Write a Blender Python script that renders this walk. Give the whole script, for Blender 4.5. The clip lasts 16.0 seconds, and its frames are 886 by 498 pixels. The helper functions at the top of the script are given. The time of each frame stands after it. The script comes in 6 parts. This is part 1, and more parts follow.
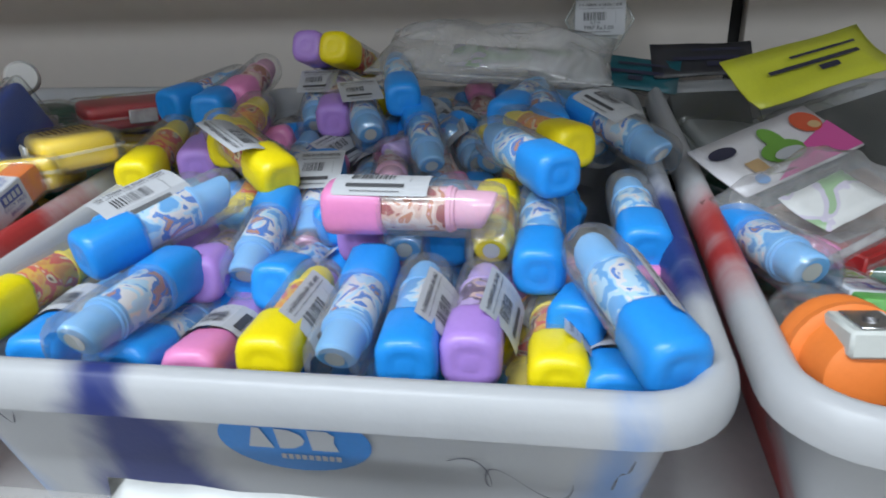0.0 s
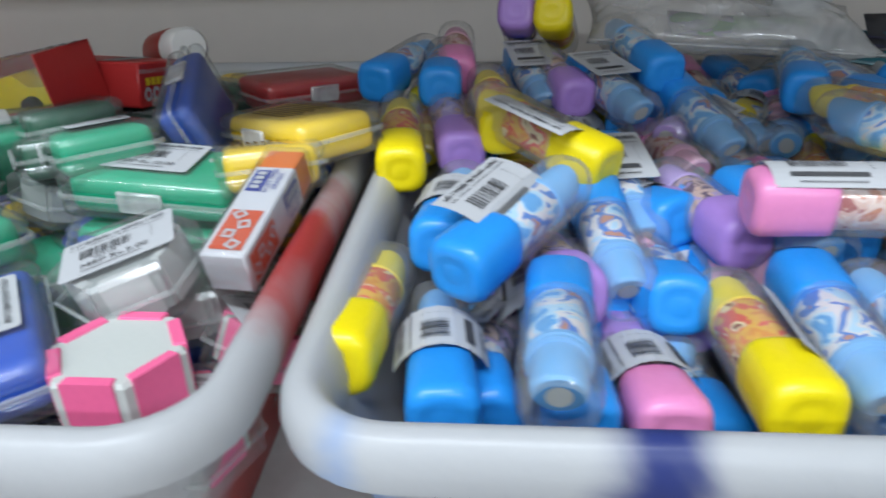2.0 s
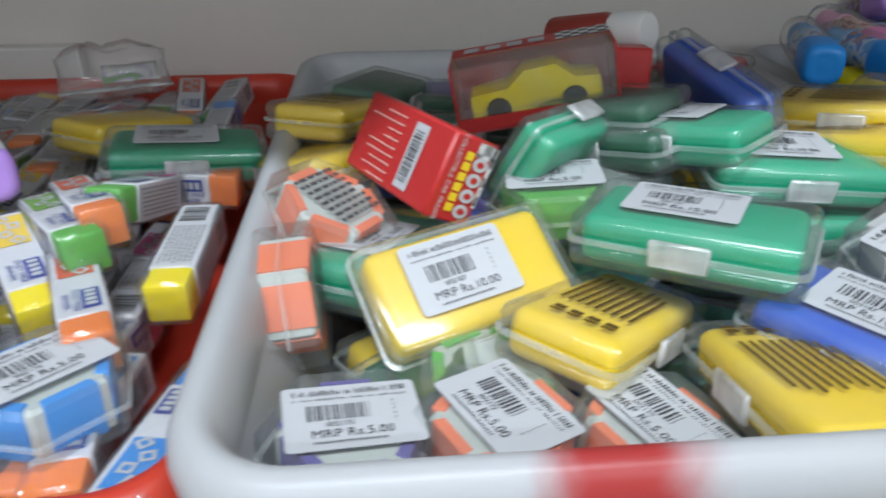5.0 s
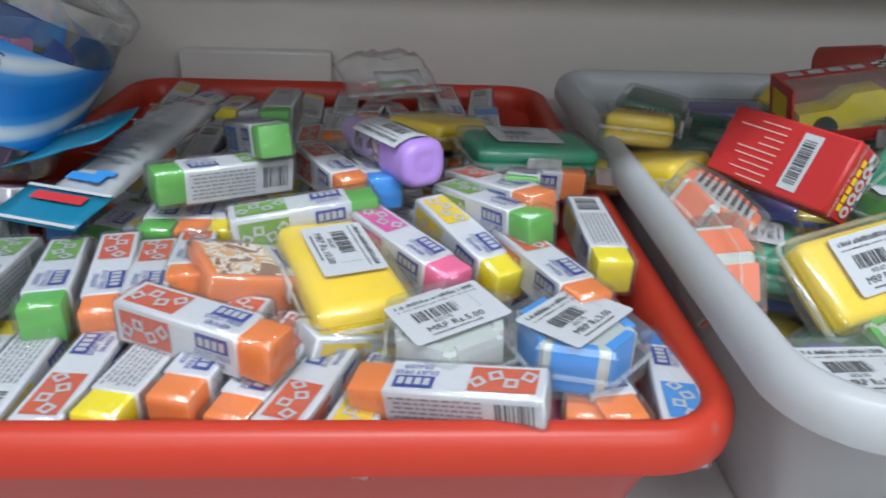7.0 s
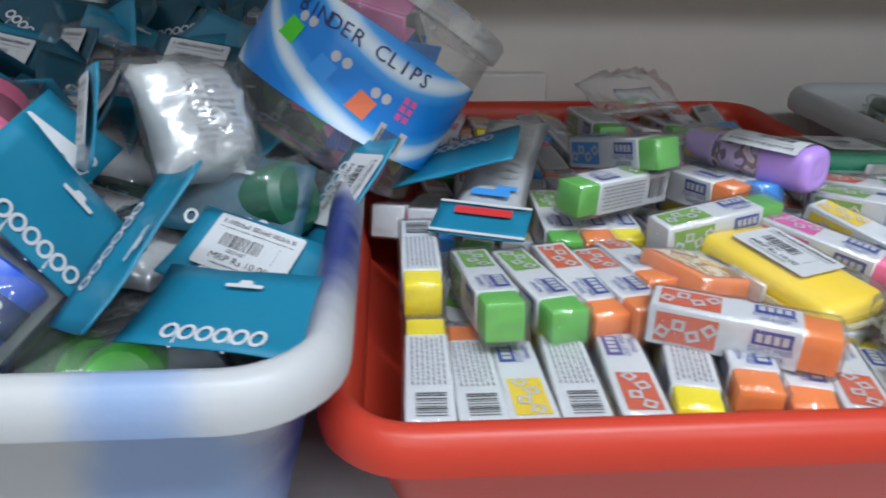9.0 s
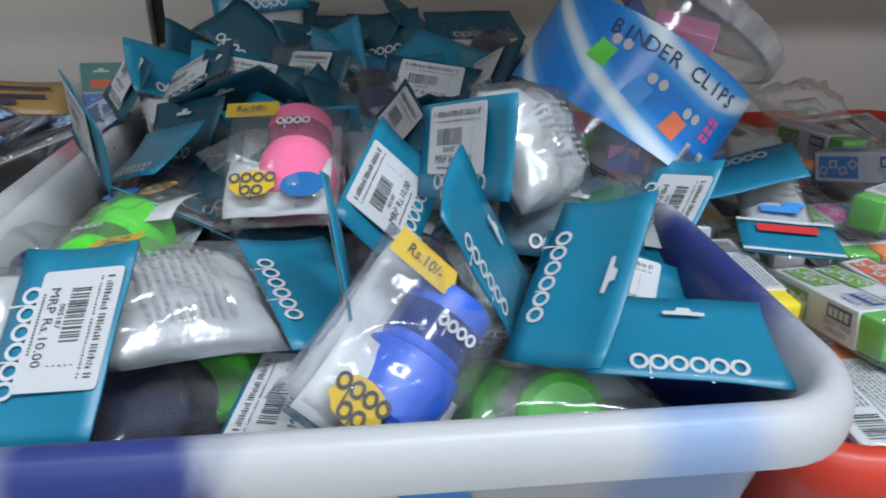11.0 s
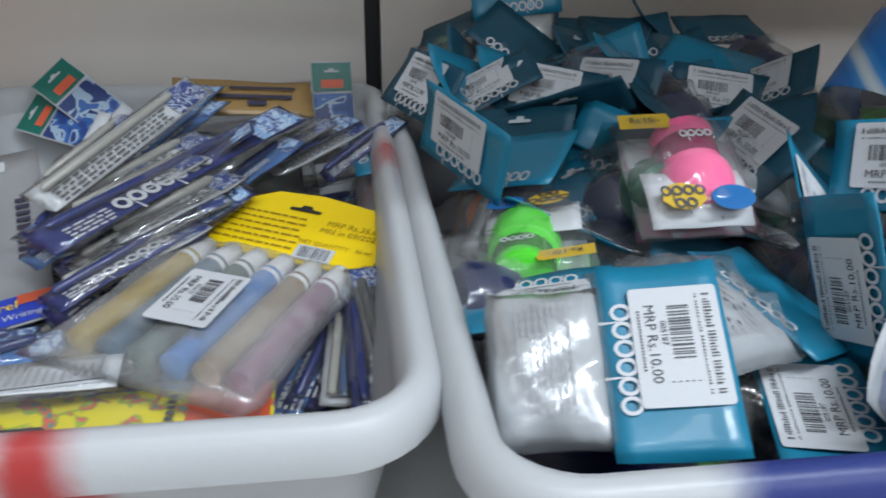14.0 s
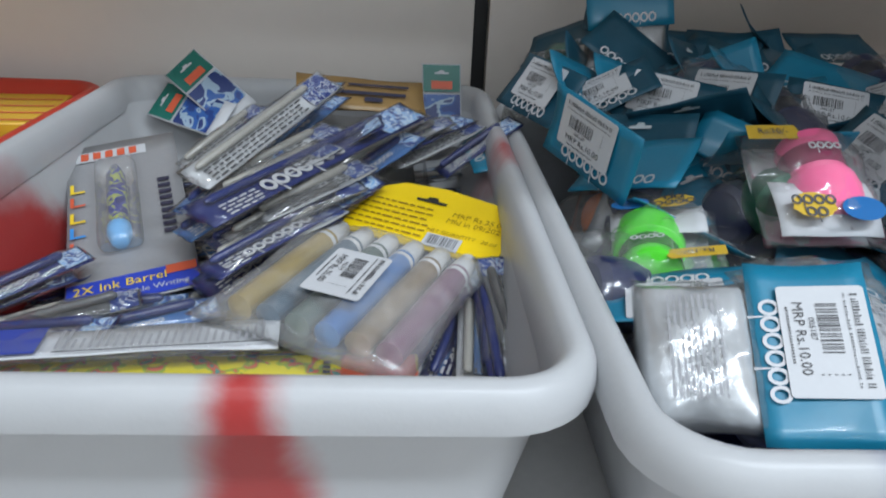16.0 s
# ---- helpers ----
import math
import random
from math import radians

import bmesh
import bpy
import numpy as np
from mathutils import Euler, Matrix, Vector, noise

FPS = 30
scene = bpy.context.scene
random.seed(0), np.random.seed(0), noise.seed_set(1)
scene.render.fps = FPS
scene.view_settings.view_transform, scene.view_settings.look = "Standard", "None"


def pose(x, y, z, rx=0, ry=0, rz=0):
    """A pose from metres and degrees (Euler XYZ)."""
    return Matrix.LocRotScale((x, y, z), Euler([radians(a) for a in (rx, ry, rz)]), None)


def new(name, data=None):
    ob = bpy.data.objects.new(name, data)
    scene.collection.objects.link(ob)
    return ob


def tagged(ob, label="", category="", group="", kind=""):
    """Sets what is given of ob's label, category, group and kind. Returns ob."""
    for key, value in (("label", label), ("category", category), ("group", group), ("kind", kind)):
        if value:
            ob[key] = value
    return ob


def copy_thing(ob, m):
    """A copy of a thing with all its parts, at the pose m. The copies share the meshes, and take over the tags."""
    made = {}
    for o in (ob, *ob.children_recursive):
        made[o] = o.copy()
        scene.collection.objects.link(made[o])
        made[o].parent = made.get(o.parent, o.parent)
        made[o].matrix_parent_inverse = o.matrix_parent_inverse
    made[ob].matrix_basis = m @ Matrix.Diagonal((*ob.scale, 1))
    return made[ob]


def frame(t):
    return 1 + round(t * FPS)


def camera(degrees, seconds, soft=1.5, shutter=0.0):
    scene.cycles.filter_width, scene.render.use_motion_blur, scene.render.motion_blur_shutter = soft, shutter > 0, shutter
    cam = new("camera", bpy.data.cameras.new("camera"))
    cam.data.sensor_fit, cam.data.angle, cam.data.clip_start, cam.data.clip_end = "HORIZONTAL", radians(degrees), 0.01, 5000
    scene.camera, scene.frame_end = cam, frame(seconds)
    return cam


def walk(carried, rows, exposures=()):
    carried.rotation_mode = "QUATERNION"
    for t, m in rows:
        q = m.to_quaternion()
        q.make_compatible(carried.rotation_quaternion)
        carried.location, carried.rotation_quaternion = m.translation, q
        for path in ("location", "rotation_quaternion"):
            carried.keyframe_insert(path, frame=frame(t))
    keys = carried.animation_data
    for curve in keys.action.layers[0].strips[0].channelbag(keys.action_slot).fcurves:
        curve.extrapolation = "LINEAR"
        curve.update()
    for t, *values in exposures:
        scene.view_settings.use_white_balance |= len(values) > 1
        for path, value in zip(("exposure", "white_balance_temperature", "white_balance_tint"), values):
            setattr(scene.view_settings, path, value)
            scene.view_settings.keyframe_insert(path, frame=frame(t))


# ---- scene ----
cam = camera(63.1, 16.0, soft=1.8, shutter=0.35)
METRES, EYE, TILT, LEAN, TURN = 1.25, 1.40, -25.70, 2.40, 8.55
ROWS = [
    (0.0, 0.0, 0.0, 0.0, -0.0, 0.0, -0.0),
    (0.5, -0.0246, 0.0037, 0.0012, -2.16, 0.73, 1.25),
    (1.0, -0.0422, 0.015, -0.0077, -3.31, -0.63, 0.17),
    (1.5, -0.0804, 0.0386, -0.0009, -3.41, -0.57, 0.66),
    (2.0, -0.1354, 0.058, 0.0071, -4.38, -1.14, 1.05),
    (2.5, -0.1781, 0.0675, 0.0113, -5.22, -1.18, 1.4),
    (3.0, -0.2127, 0.078, 0.0112, -6.0, -1.37, 1.63),
    (3.5, -0.2488, 0.0911, 0.015, -6.08, -1.25, 2.27),
    (4.0, -0.2782, 0.1041, 0.0134, -7.72, -2.03, 1.57),
    (4.5, -0.3199, 0.1026, 0.0153, -10.32, -2.8, 2.04),
    (5.0, -0.3729, 0.0989, 0.0188, -12.99, -2.72, 3.73),
    (7.5, -0.5395, 0.0944, 0.0131, -11.94, -0.13, 0.39),
    (8.0, -0.5808, 0.0967, 0.0126, -12.9, 0.78, 1.28),
    (8.5, -0.6182, 0.1014, 0.0069, -12.68, 0.2, 1.57),
    (9.0, -0.6549, 0.1151, 0.0125, -12.74, 0.71, 2.5),
    (9.5, -0.689, 0.1239, 0.0186, -13.51, -0.06, 3.81),
    (10.0, -0.7221, 0.1283, 0.0209, -13.75, 0.31, 3.97),
    (12.5, -0.813, 0.1637, 0.0324, -14.23, 1.46, 3.71),
    (13.0, -0.8357, 0.1678, 0.036, -14.33, 0.46, 3.42),
    (13.5, -0.8717, 0.1684, 0.0411, -15.41, 0.23, 3.69),
    (14.0, -0.9064, 0.1698, 0.0422, -15.47, -0.19, 3.85),
    (14.5, -0.9338, 0.1694, 0.0433, -14.68, 0.01, 3.73),
    (15.0, -0.939, 0.1686, 0.0408, -13.51, -0.26, 2.08),
    (15.5, -0.9383, 0.1662, 0.0308, -12.01, -0.99, 0.23),
    (16.0, -0.9382, 0.1631, 0.0369, -11.66, 0.64, 0.45),
]
walk(cam, [(t, pose(0, 0, EYE, TILT, LEAN, TURN) @ pose(METRES * x, METRES * y, METRES * z, 90 + pitch, roll, yaw)) for t, x, y, z, yaw, pitch, roll in ROWS])

# ---- world and lamps ----
world = bpy.data.worlds.new("world")
scene.world = world
world.use_nodes = True
world.node_tree.nodes["Background"].inputs[0].default_value = (0.9, 0.95, 1.0, 1)
world.node_tree.nodes["Background"].inputs[1].default_value = 0.05


def tube_lamp(x, y, z, lx, ly, watts):
    lamp = bpy.data.lights.new("tube_lamp", "AREA")
    lamp.shape, lamp.size, lamp.size_y, lamp.energy, lamp.color = "RECTANGLE", lx, ly, watts, (0.81, 0.905, 1.0)
    ob = new("tube_lamp", lamp)
    ob.matrix_world = pose(x, y, z)
    return tagged(ob, kind="structure")


# two rows of ceiling tubes over the aisle
tube_lamp(-1.70, -0.55, 2.66, 1.2, 0.10, 8)
tube_lamp(-0.50, -0.55, 2.66, 1.2, 0.10, 35)
tube_lamp(-1.4, -1.9, 2.66, 1.2, 0.16, 22)
tube_lamp(0.6, -1.9, 2.66, 1.2, 0.16, 34)


# ---- materials ----
MATS = {}


def node(nt, kind, **inputs):
    n = nt.nodes.new(kind)
    for k, val in inputs.items():
        n.inputs[k.replace("_", " ")].default_value = val
    return n


def base_mat(name):
    m = bpy.data.materials.new(name)
    m.use_nodes = True
    nt = m.node_tree
    return m, nt, nt.nodes["Principled BSDF"]


def plastic(name, col, rough=0.4, var=0.12, bump=0.15, scale=60.0, metal=0.0, coat=0.0):
    """A surface with tone changes at two sizes, uneven gloss and fine relief."""
    if name in MATS:
        return MATS[name]
    m, nt, b = base_mat(name)
    tc = nt.nodes.new("ShaderNodeTexCoord")
    big = node(nt, "ShaderNodeTexNoise", Scale=scale * 0.35, Detail=3.0)
    fine = node(nt, "ShaderNodeTexNoise", Scale=scale * 8, Detail=4.0)
    info = nt.nodes.new("ShaderNodeObjectInfo")
    mix = nt.nodes.new("ShaderNodeMix")
    mix.data_type = "RGBA"
    mix.inputs[6].default_value = (*[c * (1 - var) for c in col], 1)
    mix.inputs[7].default_value = (*[min(1, c * (1 + var) + 0.01) for c in col], 1)
    add = node(nt, "ShaderNodeMath")
    add.operation = "MULTIPLY_ADD"
    add.inputs[1].default_value = 0.5
    nt.links.new(tc.outputs["Object"], big.inputs["Vector"])
    nt.links.new(tc.outputs["Object"], fine.inputs["Vector"])
    nt.links.new(fine.outputs["Fac"], add.inputs[0])
    half = node(nt, "ShaderNodeMath")
    half.operation = "MULTIPLY_ADD"
    half.inputs[1].default_value = 0.5
    nt.links.new(big.outputs["Fac"], half.inputs[0])
    nt.links.new(half.outputs[0], add.inputs[2])
    rnd = node(nt, "ShaderNodeMath")
    rnd.operation = "MULTIPLY_ADD"
    rnd.inputs[1].default_value, rnd.inputs[2].default_value = 0.3, -0.15
    nt.links.new(info.outputs["Random"], rnd.inputs[0])
    nt.links.new(rnd.outputs[0], half.inputs[2])
    nt.links.new(add.outputs[0], mix.inputs[0])
    nt.links.new(mix.outputs[2], b.inputs["Base Color"])
    rr = nt.nodes.new("ShaderNodeMapRange")
    rr.inputs[3].default_value, rr.inputs[4].default_value = rough * 0.8, min(1, rough * 1.25)
    nt.links.new(big.outputs["Fac"], rr.inputs[0])
    nt.links.new(rr.outputs[0], b.inputs["Roughness"])
    b.inputs["Metallic"].default_value = metal
    b.inputs["Coat Weight"].default_value = coat
    if bump:
        bp = node(nt, "ShaderNodeBump", Strength=bump, Distance=0.0006)
        nt.links.new(fine.outputs["Fac"], bp.inputs["Height"])
        nt.links.new(bp.outputs[0], b.inputs["Normal"])
    MATS[name] = m
    return m


def film(name, tint=(1, 1, 1), haze=0.10, rough=0.12, wrinkle=0.5, scale=70.0, gloss=0.12):
    """Clear plastic film or moulding: mostly see-through, with a gloss and a little milky haze."""
    if name in MATS:
        return MATS[name]
    m, nt, b = base_mat(name)
    out = nt.nodes["Material Output"]
    nt.nodes.remove(b)
    tc = nt.nodes.new("ShaderNodeTexCoord")
    n1 = node(nt, "ShaderNodeTexNoise", Scale=scale, Detail=3.0, Distortion=0.6)
    nt.links.new(tc.outputs["Object"], n1.inputs["Vector"])
    bp = node(nt, "ShaderNodeBump", Strength=wrinkle, Distance=0.002)
    nt.links.new(n1.outputs["Fac"], bp.inputs["Height"])
    tr = nt.nodes.new("ShaderNodeBsdfTransparent")
    tr.inputs[0].default_value = (*tint, 1)
    di = nt.nodes.new("ShaderNodeBsdfDiffuse")
    di.inputs[0].default_value = (0.8 * tint[0], 0.8 * tint[1], 0.8 * tint[2], 1)
    gl = nt.nodes.new("ShaderNodeBsdfGlossy")
    gl.inputs["Roughness"].default_value = rough
    nt.links.new(bp.outputs[0], gl.inputs["Normal"])
    m1 = nt.nodes.new("ShaderNodeMixShader")
    hz = nt.nodes.new("ShaderNodeMapRange")
    hz.inputs[1].default_value, hz.inputs[2].default_value = 0.3, 0.7
    hz.inputs[3].default_value, hz.inputs[4].default_value = haze * 0.5, haze * 1.5
    nt.links.new(n1.outputs["Fac"], hz.inputs[0])
    nt.links.new(hz.outputs[0], m1.inputs[0])
    nt.links.new(tr.outputs[0], m1.inputs[1])
    nt.links.new(di.outputs[0], m1.inputs[2])
    m2 = nt.nodes.new("ShaderNodeMixShader")
    fr = node(nt, "ShaderNodeFresnel", IOR=1.22)
    nt.links.new(bp.outputs[0], fr.inputs["Normal"])
    fa = node(nt, "ShaderNodeMath")
    fa.operation = "MULTIPLY_ADD"
    fa.inputs[1].default_value, fa.inputs[2].default_value = 0.45, gloss - 0.015
    fa.use_clamp = True
    nt.links.new(fr.outputs[0], fa.inputs[0])
    nt.links.new(fa.outputs[0], m2.inputs[0])
    nt.links.new(m1.outputs[0], m2.inputs[1])
    nt.links.new(gl.outputs[0], m2.inputs[2])
    nt.links.new(m2.outputs[0], out.inputs[0])
    MATS[name] = m
    return m


def printed(name, cols, scale=90.0, rough=0.35):
    """A printed sleeve: patches of ink in several colours."""
    if name in MATS:
        return MATS[name]
    m, nt, b = base_mat(name)
    tc = nt.nodes.new("ShaderNodeTexCoord")
    info = nt.nodes.new("ShaderNodeObjectInfo")
    off = node(nt, "ShaderNodeVectorMath")
    off.operation = "MULTIPLY_ADD"
    off.inputs[1].default_value = (1, 1, 1)
    nt.links.new(tc.outputs["Object"], off.inputs[0])
    nt.links.new(info.outputs["Random"], off.inputs[2])
    v = node(nt, "ShaderNodeTexNoise", Scale=scale, Detail=2.0, Distortion=0.8)
    nt.links.new(off.outputs[0], v.inputs["Vector"])
    r = nt.nodes.new("ShaderNodeValToRGB")
    r.color_ramp.interpolation = "CONSTANT"
    e = r.color_ramp.elements
    e[0].color, e[0].position = (*cols[0], 1), 0.0
    e[1].color, e[1].position = (*cols[1], 1), 0.42
    for i, c in enumerate(cols[2:]):
        q = e.new(0.50 + 0.07 * i)
        q.color = (*c, 1)
    nt.links.new(v.outputs["Fac"], r.inputs[0])
    nt.links.new(r.outputs[0], b.inputs["Base Color"])
    b.inputs["Roughness"].default_value = rough
    MATS[name] = m
    return m


def marbled(name, white, streaks):
    """Moulded plastic with streaks of dye: each streak is (x, y, half width, colour)."""
    m, nt, b = base_mat(name)
    geo = nt.nodes.new("ShaderNodeNewGeometry")
    sep = nt.nodes.new("ShaderNodeSeparateXYZ")
    nt.links.new(geo.outputs["Position"], sep.inputs[0])
    comb = nt.nodes.new("ShaderNodeCombineXYZ")
    nt.links.new(sep.outputs[0], comb.inputs[0])
    sq = node(nt, "ShaderNodeMath")
    sq.operation = "MULTIPLY"
    sq.inputs[1].default_value = 0.35
    nt.links.new(sep.outputs[1], sq.inputs[0])
    nt.links.new(sq.outputs[0], comb.inputs[1])
    n1 = node(nt, "ShaderNodeTexNoise", Scale=16.0, Detail=5.0, Distortion=1.2)
    nt.links.new(geo.outputs["Position"], n1.inputs["Vector"])
    fine = node(nt, "ShaderNodeTexNoise", Scale=420.0, Detail=3.0)
    nt.links.new(geo.outputs["Position"], fine.inputs["Vector"])
    mixb = nt.nodes.new("ShaderNodeMix")
    mixb.data_type = "RGBA"
    mixb.inputs[6].default_value = (*[c * 0.9 for c in white], 1)
    mixb.inputs[7].default_value = (*white, 1)
    nt.links.new(n1.outputs["Fac"], mixb.inputs[0])
    last = mixb.outputs[2]
    # the dye spreads wider lower down the side
    zz = nt.nodes.new("ShaderNodeMapRange")
    zz.inputs[1].default_value, zz.inputs[2].default_value = 1.20, 1.27
    zz.inputs[3].default_value, zz.inputs[4].default_value = -0.016, 0.004
    nt.links.new(sep.outputs[2], zz.inputs[0])
    for x, y, w, col in streaks:
        dist = node(nt, "ShaderNodeVectorMath")
        dist.operation = "DISTANCE"
        dist.inputs[1].default_value = (x, y * 0.35, 0)
        nt.links.new(comb.outputs[0], dist.inputs[0])
        a = node(nt, "ShaderNodeMath")
        a.operation = "MULTIPLY_ADD"
        a.inputs[1].default_value = 0.03
        nt.links.new(n1.outputs["Fac"], a.inputs[0])
        nt.links.new(dist.outputs["Value"], a.inputs[2])
        a2 = node(nt, "ShaderNodeMath")
        nt.links.new(a.outputs[0], a2.inputs[0])
        nt.links.new(zz.outputs[0], a2.inputs[1])
        mr = nt.nodes.new("ShaderNodeMapRange")
        mr.interpolation_type = "SMOOTHSTEP"
        mr.inputs[1].default_value, mr.inputs[2].default_value = w + 0.008, w + 0.026
        mr.inputs[3].default_value, mr.inputs[4].default_value = 0.95, 0.0
        nt.links.new(a2.outputs[0], mr.inputs[0])
        mx = nt.nodes.new("ShaderNodeMix")
        mx.data_type = "RGBA"
        mx.inputs[7].default_value = (*col, 1)
        nt.links.new(mr.outputs[0], mx.inputs[0])
        nt.links.new(last, mx.inputs[6])
        last = mx.outputs[2]
    nt.links.new(last, b.inputs["Base Color"])
    b.inputs["Roughness"].default_value = 0.38
    b.inputs["Subsurface Weight"].default_value = 0.15
    b.inputs["Subsurface Radius"].default_value = (0.01, 0.01, 0.01)
    bp = node(nt, "ShaderNodeBump", Strength=0.12, Distance=0.0008)
    nt.links.new(fine.outputs["Fac"], bp.inputs["Height"])
    nt.links.new(bp.outputs[0], b.inputs["Normal"])
    # thin moulded plastic lets some light through
    tl = nt.nodes.new("ShaderNodeBsdfTranslucent")
    nt.links.new(last, tl.inputs[0])
    mix = nt.nodes.new("ShaderNodeMixShader")
    mix.inputs[0].default_value = 0.28
    nt.links.new(b.outputs[0], mix.inputs[1])
    nt.links.new(tl.outputs[0], mix.inputs[2])
    nt.links.new(mix.outputs[0], nt.nodes["Material Output"].inputs[0])
    return m


WHITE, BLUE, RED = (0.62, 0.63, 0.645), (0.007, 0.026, 0.21), (0.50, 0.025, 0.022)
PAINT = plastic("painted_panel", (0.60, 0.57, 0.53), 0.5, 0.05, 0.25, 9.0)
PANEL = plastic("rack_panel", (0.69, 0.635, 0.585), 0.5, 0.05, 0.25, 9.0)
SHELF = plastic("shelf_laminate", (0.60, 0.59, 0.58), 0.45, 0.12, 0.2, 20.0)
BLACK = plastic("black_joint", (0.012, 0.012, 0.013), 0.5, 0.1)
FLOORM = plastic("floor_tile", (0.5, 0.48, 0.45), 0.3, 0.1, 0.1, 4.0)
PAPER = plastic("label_paper", (0.50, 0.51, 0.53), 0.55, 0.04, 0.1, 40.0)
INK = plastic("black_ink", (0.06, 0.06, 0.065), 0.6, 0.1, 0)
CLEAR = film("clear_film", haze=0.10, gloss=0.07)
CASE = film("clear_case", (0.98, 1.0, 0.99), haze=0.07, rough=0.16, wrinkle=0.25, scale=30.0, gloss=0.07)
RIMCASE = film("case_rim", (0.97, 1.0, 0.99), haze=0.26, rough=0.2, wrinkle=0.2, scale=30.0, gloss=0.10)
POUCH = film("pouch_film", haze=0.05, rough=0.10, wrinkle=0.7, scale=40.0, gloss=0.05)

# ---- mesh helpers ----


def part(name, bm, material, parent, label="", smooth=True):
    me = bpy.data.meshes.new(name)
    if smooth:
        for f in bm.faces:
            f.smooth = True
        for e in bm.edges:
            if len(e.link_faces) == 2 and e.calc_face_angle(0) > 0.7:
                e.smooth = False
    bm.to_mesh(me)
    bm.free()
    me.materials.append(material)
    ob = new(name, me)
    ob.parent = parent
    return tagged(ob, label)


def thing(name, label, category, group="", kind=""):
    ob = new(name)
    ob.empty_display_size = 0.01
    return tagged(ob, label, category, group, kind)


def add_box(bm, x0, x1, y0, y1, z0, z1, r=0.0, seg=2, m=None):
    v = bmesh.ops.create_cube(bm, size=1.0)["verts"]
    for p in v:
        p.co = Vector((x0 + (p.co.x + 0.5) * (x1 - x0), y0 + (p.co.y + 0.5) * (y1 - y0), z0 + (p.co.z + 0.5) * (z1 - z0)))
    if r:
        es = list({e for p in v for e in p.link_edges})
        done = bmesh.ops.bevel(bm, geom=es, offset=r, segments=seg, profile=0.5, affect="EDGES")
        v = list({p for f in done["faces"] for p in f.verts} | {p for p in v if p.is_valid})
    if m is not None:
        bmesh.ops.transform(bm, matrix=m, verts=[p for p in v if p.is_valid])
    return v


def box(x0, x1, y0, y1, z0, z1, r=0.0, seg=2):
    bm = bmesh.new()
    add_box(bm, x0, x1, y0, y1, z0, z1, r, seg)
    return bm


def loft(rings, close_a=True, close_b=True):
    """Skin a row of rings of equal count."""
    bm = bmesh.new()
    vs = [[bm.verts.new(p) for p in ring] for ring in rings]
    n = len(vs[0])
    for a, b in zip(vs, vs[1:]):
        for i in range(n):
            bm.faces.new((a[i], a[(i + 1) % n], b[(i + 1) % n], b[i]))
    if close_a:
        bm.faces.new(list(reversed(vs[0])))
    if close_b:
        bm.faces.new(vs[-1])
    bmesh.ops.recalc_face_normals(bm, faces=bm.faces)
    return bm


def turned(profile, n=20, close_a=True, close_b=True, squash=1.0, power=2.0):
    """A body of revolution about local x: profile rows (x, radius). power above 2 squares the section off."""
    rings = []
    for x, r in profile:
        ring = []
        for i in range(n):
            a = 2 * math.pi * (i + 0.5) / n
            c, s = math.cos(a), math.sin(a)
            k = (abs(c) ** power + abs(s) ** power) ** (-1 / power)
            ring.append((x, r * k * c, r * k * s * squash))
        rings.append(ring)
    return loft(rings, close_a, close_b)


def round_rect(x0, x1, y0, y1, z, r, n=8):
    pts = []
    for cx, cy, a0 in ((x1 - r, y1 - r, 0), (x0 + r, y1 - r, 90), (x0 + r, y0 + r, 180), (x1 - r, y0 + r, 270)):
        for i in range(n + 1):
            a = radians(a0 + 90 * i / n)
            pts.append((cx + r * math.cos(a), cy + r * math.sin(a), z))
    return pts


def flat(points, z=0.0):
    bm = bmesh.new()
    bm.faces.new([bm.verts.new((x, y, z)) for x, y in points])
    return bm


FONT_MESHES = {}


def lettering(name, text, size, material, parent, m, label=""):
    """Printed words as a flat mesh with the built-in font, lying in the plane of m."""
    key = (text, size)
    if key not in FONT_MESHES:
        cu = bpy.data.curves.new("lettering", "FONT")
        cu.body, cu.size, cu.align_x, cu.align_y, cu.resolution_u = text, size, "CENTER", "CENTER", 2
        tmp = bpy.data.objects.new("lettering", cu)
        scene.collection.objects.link(tmp)
        FONT_MESHES[key] = bpy.data.meshes.new_from_object(tmp.evaluated_get(bpy.context.evaluated_depsgraph_get()))
        bpy.data.objects.remove(tmp)
        bpy.data.curves.remove(cu)
    me = FONT_MESHES[key].copy()
    me.materials.clear()
    me.materials.append(material)
    ob = new(name, me)
    ob.parent = parent
    ob.matrix_local = m
    return tagged(ob, label)


# ---- the room: wall panels, shelf, floor, ceiling ----


def slab(name, x0, x1, y0, y1, z0, z1, material, label, category, r=0.0):
    ob = part(name, box(x0, x1, y0, y1, z0, z1, r), material, None, smooth=r > 0)
    return tagged(ob, label, category, kind="structure")


WALL_Y = 0.62
slab("wall_north", -3.6, 2.4, WALL_Y + 0.02, WALL_Y + 0.14, 0, 2.75, BLACK, "dark wall behind the white display panels", "wall")
for i, (x0, x1) in enumerate(((-3.58, -2.407), (-2.399, -1.141), (-1.129, 0.133), (0.145, 1.36), (1.37, 2.38))):
    slab("wall_panel", x0, x1, WALL_Y, WALL_Y + 0.018, 1.18, 2.70, PANEL, "off-white painted back panel of the display rack", "panel", 0.0015)
slab("wall_south", -3.6, 2.4, -3.3, -3.2, 0, 2.75, PAINT, "plain off-white shop wall", "wall")
slab("wall_west", -3.7, -3.6, -3.2, 0.76, 0, 2.75, PAINT, "plain off-white shop wall", "wall")
